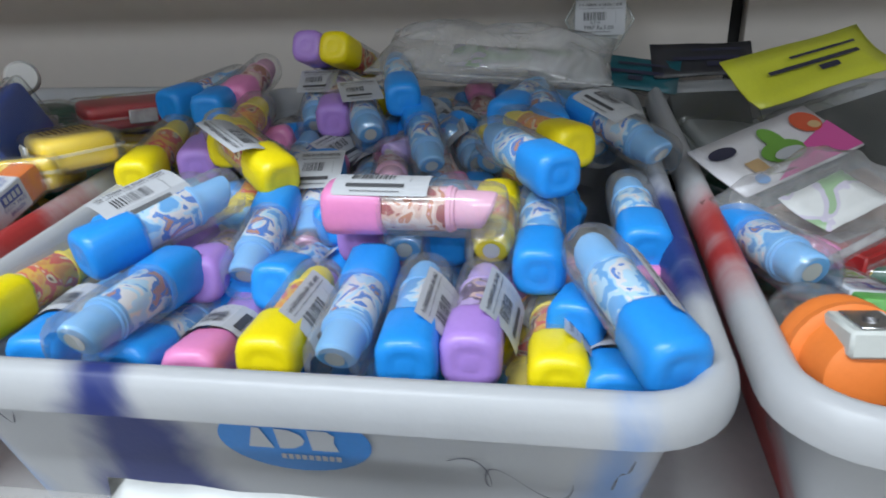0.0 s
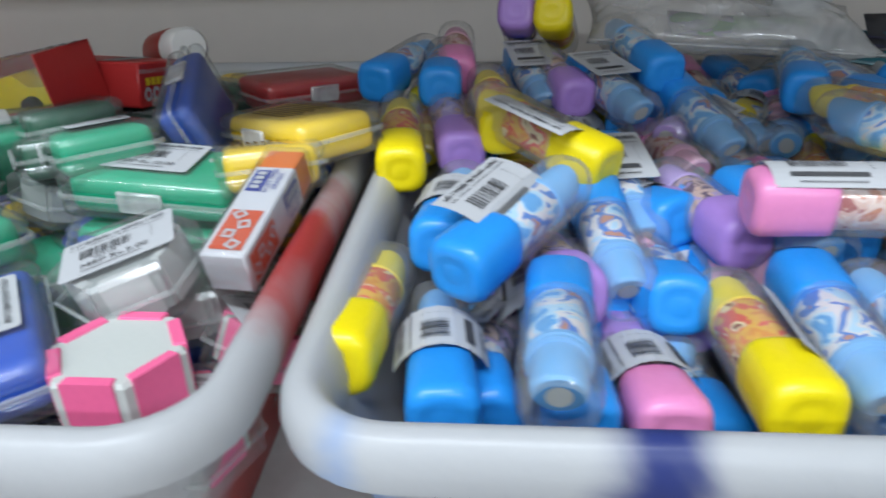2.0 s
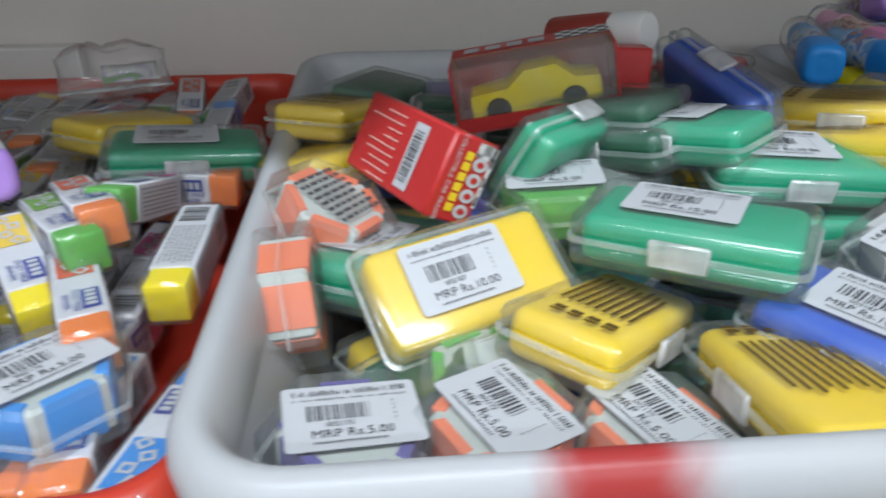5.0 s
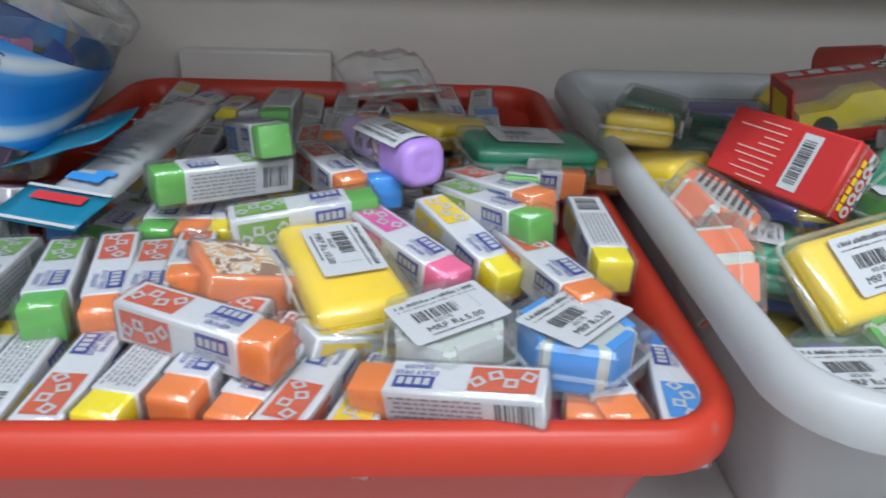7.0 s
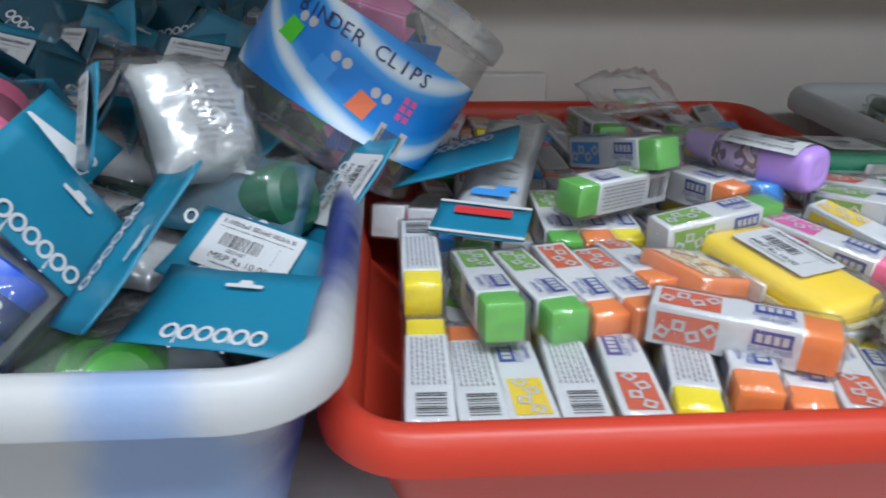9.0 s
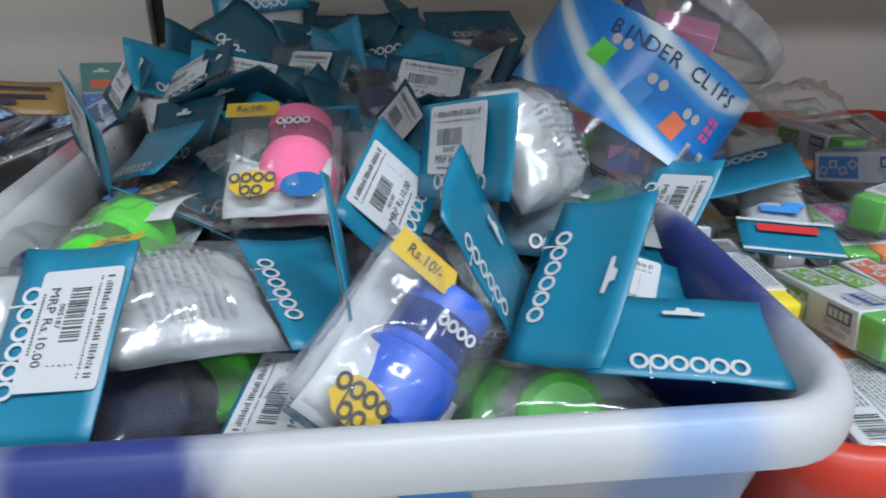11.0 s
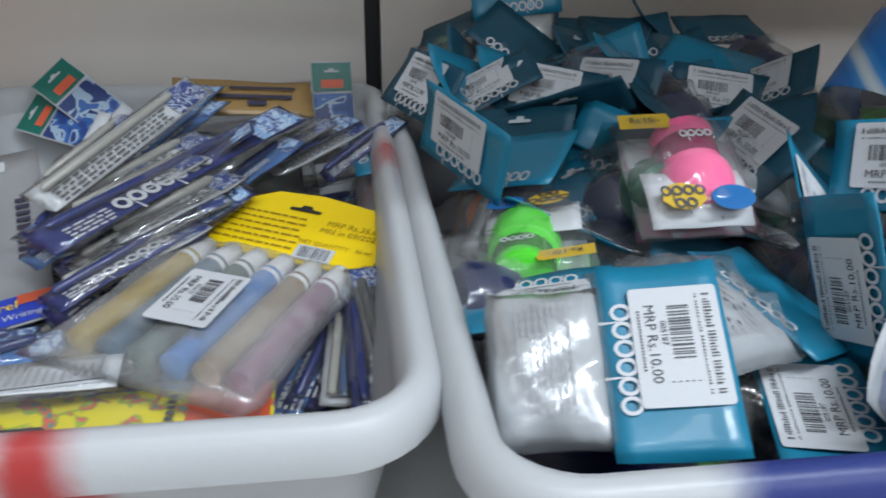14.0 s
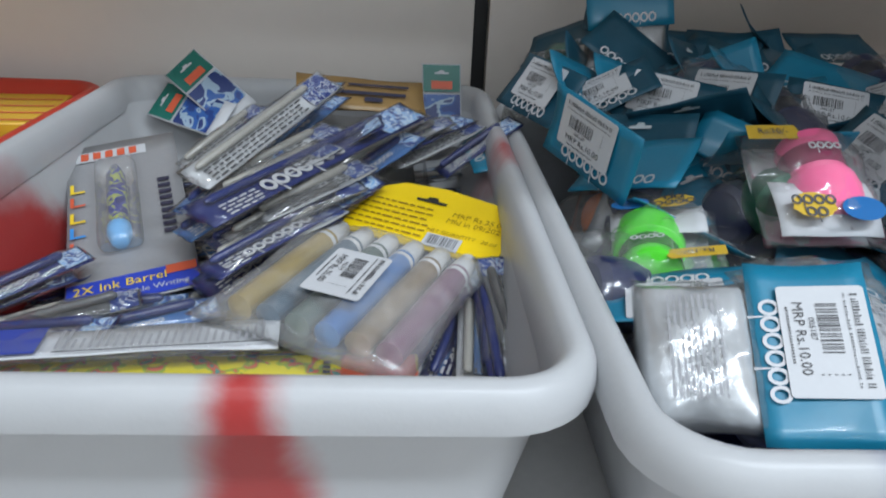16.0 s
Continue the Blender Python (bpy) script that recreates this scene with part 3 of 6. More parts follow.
PRINTS = {"red": plastic("print_red", (0.62, 0.10, 0.04), 0.5, 0.06), "leaf": plastic("print_green", (0.16, 0.36, 0.05), 0.5, 0.06), "yellow": plastic("print_yellow", (0.80, 0.56, 0.02), 0.5, 0.06),
          "blue": plastic("print_blue", (0.04, 0.25, 0.62), 0.5, 0.06), "pink": plastic("print_pink", (0.70, 0.10, 0.35), 0.5, 0.06)}
NAVY = plastic("print_navy", (0.025, 0.05, 0.30), 0.5, 0.06)
SLEEVE = plastic("card_sleeve", (0.62, 0.63, 0.66), 0.45, 0.05, 0.12, 50)
GREYINK = plastic("grey_ink", (0.28, 0.28, 0.30), 0.6, 0.1, 0)


def block_eraser(m, end="orange", panel="red", face="logo"):
    """A square bar eraser in a printed card sleeve; local x runs towards the bare coloured end. face: what the upper side shows."""
    def build():
        we = {"leaf": "green", "hotpink": "pink", "amber": "yellow"}.get(end, end)
        wp = {"leaf": "green"}.get(panel, panel)
        t = thing("block_eraser", we + " bar eraser in a white sleeve printed " + wp, "eraser", "sleeved bar erasers")
        w = 0.0080
        part("eraser", box(-0.031, 0.0315, -w + 0.0006, w - 0.0006, -2 * w + 0.0006, -0.0006, 0.0012, 2), tint(end, 0.55), t, we + " rubber")
        part("sleeve", box(-0.0313, 0.0195, -w, w, -2 * w, 0.0, 0.0007, 1), SLEEVE, t, "white card sleeve")
        sides = [pose(0, 0, 0.0003), pose(0, -w - 0.0003, -w, 90, 0, 0), pose(0, w + 0.0003, -w, -90, 0, 0)]
        for k, mm in enumerate(sides):
            if k == 1 or (k == 0 and face == "logo"):
                pn = part("panel", ink_bars([(-0.0285, -0.0075, -0.0058, 0.0058)]), PRINTS[panel], t, wp + " printed panel", False)
                pn.matrix_local = mm
                bm = bmesh.new()
                for j in range(4):
                    cx, cy, rr = -0.0258 + 0.0052 * j, (0.0017 if j % 2 else -0.0017), 0.0031
                    vs = [(cx + rr * math.cos(0.35 + 0.4 * j + a), cy + rr * math.sin(0.35 + 0.4 * j + a)) for a in (0, math.pi / 2, math.pi, 1.5 * math.pi)]
                    vi = [(cx + rr * 0.5 * math.cos(0.35 + 0.4 * j + a), cy + rr * 0.5 * math.sin(0.35 + 0.4 * j + a)) for a in (0, math.pi / 2, math.pi, 1.5 * math.pi)]
                    A = [bm.verts.new((x, y, 0.0003)) for x, y in vs]
                    B = [bm.verts.new((x, y, 0.0003)) for x, y in vi]
                    for q in range(4):
                        bm.faces.new((A[q], A[(q + 1) % 4], B[(q + 1) % 4], B[q]))
                em = part("emblem", bm, PAPER, t, "white diamond outlines", False)
                em.matrix_local = mm
                nv = part("badge", ink_bars([(0.0035, 0.0165, 0.0002, 0.0060)]), NAVY, t, "dark blue badge", False)
                nv.matrix_local = mm
                wb = part("badge_print", ink_bars([(0.0048 + 0.0028 * j, 0.0068 + 0.0028 * j, 0.0014, 0.0048) for j in range(4)], 0.0003), PAPER, t, "", False)
                wb.matrix_local = mm
                lettering("lettering", "DUST FREE\nERASER", 0.0030, NAVY, t, mm @ pose(0.0100, -0.0029, 0.0002))
            else:
                rects = barcode_rects(-0.028, -0.016, -0.0055, 0.0045, 9)
                br = part("barcode", ink_bars(rects), INK, t, "", False)
                br.matrix_local = mm
                rnd = random.Random(5)
                lines = []
                for j in range(7):
                    y = -0.0058 + 0.0018 * j
                    x = -0.012
                    while x < 0.016:
                        ww = rnd.uniform(0.001, 0.003)
                        lines.append((x, min(0.0175, x + ww), y, y + 0.0008))
                        x += ww + 0.0007
                sp = part("small_print", ink_bars(lines), GREYINK, t, "", False)
                sp.matrix_local = mm
        part("wrapper", box(-0.0325, 0.0328, -w - 0.0011, w + 0.0011, -2 * w - 0.0009, 0.0012, 0.0018, 1), film("shrink_film", haze=0.035, rough=0.1, wrinkle=0.9, scale=120.0, gloss=0.10), t, "clear shrink film")
        return t
    return placed(("block", end, panel, face), m, build)


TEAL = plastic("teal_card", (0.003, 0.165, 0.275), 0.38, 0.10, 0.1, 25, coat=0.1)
# the same teal card at a third: shade put into its colour
SHADETEAL = plastic("shaded_teal_card", (0.002, 0.055, 0.092), 0.5, 0.12, 0.1, 25)
FOIL = plastic("silver_foil", (0.60, 0.62, 0.64), 0.24, 0.15, 0.5, 30, metal=0.45)
GOLD = plastic("gold_print", (0.55, 0.36, 0.03), 0.4, 0.1)


def sheet(w, h, curl=0.0, nx=8, ny=6, thick=0.0006, wave=0.0, seed=0):
    """A card or film sheet with a soft curl and waves, a little thick, in the local xy plane."""
    rnd = random.Random(seed)
    ph = [rnd.uniform(0, 6.28) for _ in range(4)]
    bm = bmesh.new()
    lay = []
    for s in (0, 1):
        g = []
        for j in range(ny + 1):
            row = []
            for i in range(nx + 1):
                u, v = i / nx - 0.5, j / ny - 0.5
                z = curl * (v * v * 4) + wave * (math.sin(5 * u + ph[0]) * math.cos(4 * v + ph[1]) + 0.5 * math.sin(11 * u + 7 * v + ph[2]))
                row.append(bm.verts.new((u * w, v * h, z + s * thick)))
            g.append(row)
        lay.append(g)
    for s in (0, 1):
        for j in range(ny):
            for i in range(nx):
                q = (lay[s][j][i], lay[s][j][i + 1], lay[s][j + 1][i + 1], lay[s][j + 1][i])
                bm.faces.new(q if s else tuple(reversed(q)))
    loop = [(0, i) for i in range(nx)] + [(j, nx) for j in range(ny)] + [(ny, i) for i in range(nx, 0, -1)] + [(j, 0) for j in range(ny, 0, -1)]
    for (j0, i0), (j1, i1) in zip(loop, loop[1:] + loop[:1]):
        bm.faces.new((lay[0][j0][i0], lay[0][j1][i1], lay[1][j1][i1], lay[1][j0][i0]))
    return bm


def pillow(w, h, puff, nx=14, ny=12, wave=0.0012, seed=0, bow=0.0):
    """A sealed film pouch: two skins meeting at the edges, blown up by what is inside."""
    rnd = random.Random(seed)
    ph = [rnd.uniform(0, 6.28) for _ in range(6)]
    bm = bmesh.new()
    top, bot = [], []
    for j in range(ny + 1):
        rt, rb = [], []
        for i in range(nx + 1):
            u, v = 2 * i / nx - 1, 2 * j / ny - 1
            k = max(0.0, (1 - abs(u) ** 3) * (1 - abs(v) ** 3)) ** 0.6
            wr = wave * (math.sin(7 * u + 4 * v + ph[0]) + math.sin(-6 * u + 9 * v + ph[1]) + 0.7 * math.sin(15 * u + 5 * v + ph[2]) + 0.6 * math.sin(3 * u - 17 * v + ph[3]))
            z = bow * (u * u + v * v)
            x = u * w / 2 * (1 - 0.05 * (1 - v * v)) 
            rt.append(bm.verts.new((x, v * h / 2, z + puff * k + wr * (0.4 + k))))
            rb.append(rt[-1] if (i in (0, nx) or j in (0, ny)) else bm.verts.new((x, v * h / 2, z - puff * 0.6 * k + wr * 0.5)))
        top.append(rt)
        bot.append(rb)
    for j in range(ny):
        for i in range(nx):
            bm.faces.new((top[j][i], top[j][i + 1], top[j + 1][i + 1], top[j + 1][i]))
            q = (bot[j][i], bot[j + 1][i], bot[j + 1][i + 1], bot[j][i + 1])
            bm.faces.new(q)
    return bm


def slot_shape(s=1.0):
    """Outline of a hanging slot."""
    return [(-0.0075 * s, -0.0012 * s), (0.0075 * s, -0.0012 * s), (0.0078 * s, 0.0006 * s), (0.0030 * s, 0.0010 * s), (0.0022 * s, 0.0030 * s), (-0.0022 * s, 0.0030 * s), (-0.0030 * s, 0.0010 * s), (-0.0078 * s, 0.0006 * s)]


def wordmark(w, h, n=6, inner=0.60):
    """A chain of touching rings and short bars standing for a maker's word."""
    bm = bmesh.new()
    seg = 12
    r = w / n / 2
    for k in range(n):
        cx = -w / 2 + r * (2 * k + 1)
        A = [bm.verts.new((cx + r * math.cos(2 * math.pi * i / seg), 1.15 * r * math.sin(2 * math.pi * i / seg), 0)) for i in range(seg)]
        B = [bm.verts.new((cx + inner * r * math.cos(2 * math.pi * i / seg), inner * 1.2 * r * math.sin(2 * math.pi * i / seg), 0)) for i in range(seg)]
        for i in range(seg):
            bm.faces.new((A[i], A[(i + 1) % seg], B[(i + 1) % seg], B[i]))
        if k in (1, 4):
            bm.faces.new((A[6], bm.verts.new((cx - r, -2.4 * r, 0)), bm.verts.new((cx - 0.68 * r, -2.4 * r, 0)), A[7]))
    bmesh.ops.remove_doubles(bm, verts=bm.verts, dist=0.00005)
    return bm


def sharpener_pot(parent, c, m, text="black"):
    """The two-part sharpener and eraser pot inside a pack: lower bulb, upper cup with a dark window."""
    part_m = m
    a = part("pot_base", turned([(-0.026, 0.004), (-0.0255, 0.013), (-0.022, 0.0165), (-0.008, 0.0175), (-0.001, 0.0165), (0.000, 0.015)], 22), tint(c, 0.3), parent, "glossy pot base")
    b = part("pot_cup", turned([(0.000, 0.0135), (0.002, 0.0145), (0.016, 0.0145), (0.021, 0.0150), (0.0235, 0.0145), (0.0245, 0.012)], 22), tint(c, 0.25), parent, "glossy pot lid")
    w = part("pot_window", turned([(0.0035, 0.0148), (0.0152, 0.0148)], 22, False, False), tint(c, 0.12) if c == "grey" else plastic("window_" + c, tuple(0.3 * v for v in TINTS[c][0]), 0.12, 0.1, 0), parent, "dark see-through band")
    for o in (a, b, w):
        o.matrix_local = part_m


def card_pack(m, c="blue", tag=0, body="pot", slot=True, dark=False, seed=0, fold=0.0, header=None):
    """A hanging pack: a folded teal header card with a clear pouch below it. The card lies on the local origin: x along its length, y to its top edge."""
    def build():
        wc = {"hotpink": "pink", "lime": "green"}.get(c, c)
        t = thing("sharpener_pack", "teal carded sharpener pack with crinkled clear pouch" + (" and price label" if tag else ""), "sharpener", "teal carded packs")
        t.scale = (0.84, 0.84, 0.84)
        # dark picks the copy of the teal card with shade in its colour
        card = part("header_card", sheet(0.072, 0.043, 0.002, 10, 6, 0.0009, 0.0007, seed), SHADETEAL if dark else TEAL, t, "folded teal header card")
        if fold:
            # the header bends back over the pouch's top edge
            card.matrix_local = pose(0, -0.020, 0) @ pose(0, 0, 0, fold) @ pose(0, 0.020, 0)
        if header is not None:
            card.matrix_local = Matrix.Scale(1 / 0.84, 4) @ m.inverted() @ header @ Matrix.Scale(0.84, 4)
        if slot:
            s = part("slot", flat(slot_shape(), 0.0020), PAPER if not dark else plastic("pale_slot", (0.45, 0.5, 0.52), 0.5), card, "hanging slot", False)
            s.location = (0, 0.0125, 0.0012)
        wmk = part("wordmark", wordmark(0.041, 0.016), PAPER, card, "plain white letter shapes", False)
        wmk.location = (0.0, -0.0140, 0.0030)
        if tag:
            price_label(t, pose(-0.0035, 0.0045, 0.0034), 0.0440, 0.0307, seed=23)
        if body:
            short = body == "short"
            pm = pose(0, -0.041 if short else -0.056, -0.001, 0, 0, 0)
            if body in ("foil", "short"):
                fb = part("foil_back", pillow(0.062, 0.044 if short else 0.068, 0.012, 12, 10, 0.0008, seed + 4), FOIL, t, "silver printed pouch back")
                fb.matrix_local = pose(0, -0.041 if short else -0.053, -0.003)
                rnd = random.Random(seed)
                rects = []
                for j in range(9):
                    x = -0.02
                    while x < 0.02:
                        ww = rnd.uniform(0.002, 0.006)
                        rects.append((x, min(0.021, x + ww), -0.018 + 0.0038 * j, -0.0165 + 0.0038 * j))
                        x += ww + 0.001
                pr = part("print", ink_bars(rects), GREYINK, t, "", False)
                pr.matrix_local = pose(0, -0.041 if short else -0.053, 0.0098, 0, 0, 0) @ Matrix.Diagonal((1, 0.6 if short else 1, 1, 1))
            else:
                sharpener_pot(t, c, pose(0.006, -0.052, -0.003) @ pose(0, 0, 0, 0, 0, 90) @ Matrix.Scale(1.12, 4))
                if body == "pot":
                    bl = part("back_liner", sheet(0.052, 0.066, 0.003, 8, 8, 0.0005, 0.001, seed + 1), plastic("liner_white", (0.46, 0.48, 0.50), 0.35, 0.12), t, "pale printed liner")
                    bl.matrix_local = pose(0, -0.054, -0.0125)
                    gp = part("price_flash", flat([(-0.030, -0.005), (-0.004, -0.005), (-0.002, 0), (-0.004, 0.005), (-0.030, 0.005)]), GOLD, t, "gold price flash", False)
                    gp.matrix_local = pose(0, -0.026, 0.0105)
                    lettering("lettering", "Rs.10/-", 0.0058, INK, t, pose(-0.0165, -0.026, 0.0112))
                    fp = part("front_print", sheet(0.050, 0.034, -0.003, 8, 4, 0.0004, 0.0008, seed + 2), PAPER, t, "white printed lower front")
                    fp.matrix_local = pose(0, -0.075, 0.0085)
                    blot = part("emblem", flat([(0.010 * math.cos(2 * math.pi * i / 20) * (1 + 0.14 * (i % 2)), 0.008 * math.sin(2 * math.pi * i / 20)) for i in range(20)]), GOLD, t, "gold blot", False)
                    blot.matrix_local = pose(-0.010, -0.080, 0.0160)
                    for k, (n, wd, yy) in enumerate(((4, 0.022, -0.077), (2, 0.011, -0.0845))):
                        pr = part("emblem_print", wordmark(wd, 0.01, n, 0.55), INK, t, "", False)
                        pr.matrix_local = pose(-0.010, yy, 0.0166)
                    bb = part("blue_blot", flat([(0.0105 * math.cos(2 * math.pi * i / 16), 0.0075 * math.sin(2 * math.pi * i / 16)) for i in range(16)]), plastic("blot_blue", (0.01, 0.12, 0.34), 0.35), t, "blue printed blot", False)
                    bb.matrix_local = pose(0.0135, -0.082, 0.0160)
                    white = part("pot_print", wordmark(0.017, 0.008, 4, 0.55), PAPER, t, "", False)
                    white.matrix_local = pose(0.006, -0.0395, 0.0150)
            pp = part("pouch", pillow(0.064, 0.046 if short else 0.076, 0.0185, seed=seed + 9, wave=0.0014), POUCH, t, "crinkled clear pouch")
            pp.matrix_local = pm
        return t
    return placed(("pack", c, tag, body, slot, dark, seed, fold, header is None), m, build)


def foil_pouch(m, seed=1):
    """The back of a pack: a bulging silver printed pouch under crinkled film; y to its top."""
    def build():
        t = thing("foil_pouch", "bulging silver printed pouch of a sharpener pack", "sharpener", "teal carded packs")
        part("foil_back", pillow(0.048, 0.052, 0.015, 14, 14, 0.0010, seed), FOIL, t, "silver printed pouch back")
        rnd = random.Random(seed)
        for j in range(10):
            rects, x = [], -0.011
            while x < 0.009:
                ww = rnd.uniform(0.001, 0.004)
                rects.append((x, min(0.011, x + ww), -0.015 + 0.0030 * j, -0.0138 + 0.0030 * j))
                x += ww + 0.0008
            part("print_line", ink_bars(rects, 0.0168), GREYINK, t, "", False)["kind"] = "stuff"
        part("film", pillow(0.053, 0.058, 0.0185, 14, 14, 0.0012, seed + 5), POUCH, t, "crinkled clear film")
        return t
    return placed(("foilpouch", seed), m, build)


def jar_of_clips(m):
    """A round clear tub of binder clips with a blue printed band; local x runs from its base to its lid."""
    t = thing("binder_clip_tub", "round clear tub of coloured binder clips with a blue band", "stationery tub")
    R = 0.053
    part("wall", turned([(-0.038, R - 0.004), (-0.0395, R - 0.002), (-0.038, R), (0.040, R), (0.0405, R - 0.0015)], 48, True, False), film("jar_plastic", haze=0.05, rough=0.08, wrinkle=0.1, gloss=0.08), t, "clear plastic wall")
    part("lid", turned([(0.041, R - 0.001), (0.0415, R + 0.0022), (0.046, R + 0.0026), (0.050, R + 0.0026), (0.052, R + 0.001), (0.0522, R - 0.004), (0.050, R - 0.007), (0.050, 0.002)], 48, False, True), film("jar_lid", haze=0.28, rough=0.15, wrinkle=0.1, gloss=0.1), t, "clear ridged lid")
    # band with light streaks
    mat, nt, b = base_mat("band_print")
    tc = nt.nodes.new("ShaderNodeTexCoord")
    mp = nt.nodes.new("ShaderNodeMapping")
    mp.inputs["Rotation"].default_value = (0.6, 0.3, 0.5)
    wv = node(nt, "ShaderNodeTexWave", Scale=11.0, Distortion=1.2, Detail=2.0)
    rp = nt.nodes.new("ShaderNodeValToRGB")
    rp.color_ramp.elements[0].color, rp.color_ramp.elements[0].position = (0.01, 0.22, 0.70, 1), 0.35
    rp.color_ramp.elements[1].color, rp.color_ramp.elements[1].position = (0.72, 0.82, 0.90, 1), 1.0
    e = rp.color_ramp.elements.new(0.78)
    e.color = (0.06, 0.35, 0.80, 1)
    nt.links.new(tc.outputs["Object"], mp.inputs[0])
    nt.links.new(mp.outputs[0], wv.inputs["Vector"])
    nt.links.new(wv.outputs["Fac"], rp.inputs[0])
    nt.links.new(rp.outputs[0], b.inputs["Base Color"])
    b.inputs["Roughness"].default_value = 0.25
    part("band", turned([(-0.021, R + 0.0006), (0.026, R + 0.0006)], 64, False, False), mat, t, "blue printed paper band")

    def on_band(pts, colour, lift, x0, a0, name, label=""):
        bm = bmesh.new()
        bm.faces.new([bm.verts.new((x0 + y, (R + lift) * math.cos(a0 + x / R), (R + lift) * math.sin(a0 + x / R))) for x, y in pts])
        return part(name, bm, colour, t, label, False)

    # words bent round the band, letter by letter
    step = 0.0058
    word = "BINDER CLIPS"
    for k, ch in enumerate(word):
        if ch == " ":
            continue
        a = radians(90) + ((k - 5.5) * step + 0.006) / R
        rot = Matrix(((0, 1, 0, 0.017), (-math.sin(a), 0, math.cos(a), (R + 0.0012) * math.cos(a)), (math.cos(a), 0, math.sin(a), (R + 0.0012) * math.sin(a)), (0, 0, 0, 1)))
        lettering("letter", ch, 0.0095, plastic("deep_blue_ink", (0.01, 0.02, 0.12), 0.4, 0.05, 0), t, rot)
    sq = [(-0.006, -0.0045), (0.004, -0.006), (0.006, 0.0035), (-0.003, 0.0055)]
    for dx, y, col in ((-0.026, 0.005, "lime"), (-0.004, -0.002, "blue"), (0.018, -0.006, "coral")):
        on_band([(x + dx, yy) for x, yy in sq], tint(col), 0.0010, y, radians(90), "clip_picture", "printed clip")
        for s in (0, 0.0055):
            o = [(dx + 0.003 + s + 0.0022 * math.cos(q), 0.0075 + 0.0025 * math.sin(q)) for q in [2 * math.pi * i / 10 for i in range(10)]]
            on_band(o, PAPER, 0.0011, y, radians(90), "clip_wire", "printed wire")
    for k in range(3):
        for j in range(2):
            on_band([(0.034 + j * 0.004 + x, y) for x, y in ((0, 0), (0.003, 0), (0.003, 0.003), (0, 0.003))], PRINTS["pink"], 0.0010, -0.004 + k * 0.004, radians(90), "mark")
    on_band([(0.030, -0.006), (0.046, -0.006), (0.046, 0.006), (0.030, 0.006)], PAPER, 0.0010, -0.014, radians(90), "price_label", "white barcode label")
    for k in range(9):
        on_band([(0.0315 + k * 0.0014, -0.004), (0.0322 + k * 0.0014, -0.004), (0.0322 + k * 0.0014, 0.004), (0.0315 + k * 0.0014, 0.004)], INK, 0.0013, -0.014, radians(90), "bar")
    rnd = random.Random(12)
    cols = ["pink", "pink", "yellow", "lime", "navy", "white", "hotpink", "amber", "blue", "grey", "pink", "navy"]
    for k, col in enumerate(cols * 2):
        a, rr = rnd.uniform(0, 6.28), rnd.uniform(0.015, 0.036)
        bm = bmesh.new()
        add_box(bm, -0.014, 0.014, -0.007, -0.006, -0.006, 0.006, 0.0004, 1)
        add_box(bm, -0.014, 0.014, 0.006, 0.007, -0.006, 0.006, 0.0004, 1)
        add_box(bm, -0.014, 0.014, -0.0065, 0.0065, 0.006, 0.008, 0.0006, 1)
        cb = part("clip", bm, tint(col), t, "small folded binder clip")
        cb.matrix_local = pose(-0.030 + 0.0028 * k, rr * math.cos(a), rr * math.sin(a), rnd.uniform(0, 360), rnd.uniform(0, 60), rnd.uniform(0, 360))
    t.matrix_basis = m
    return t


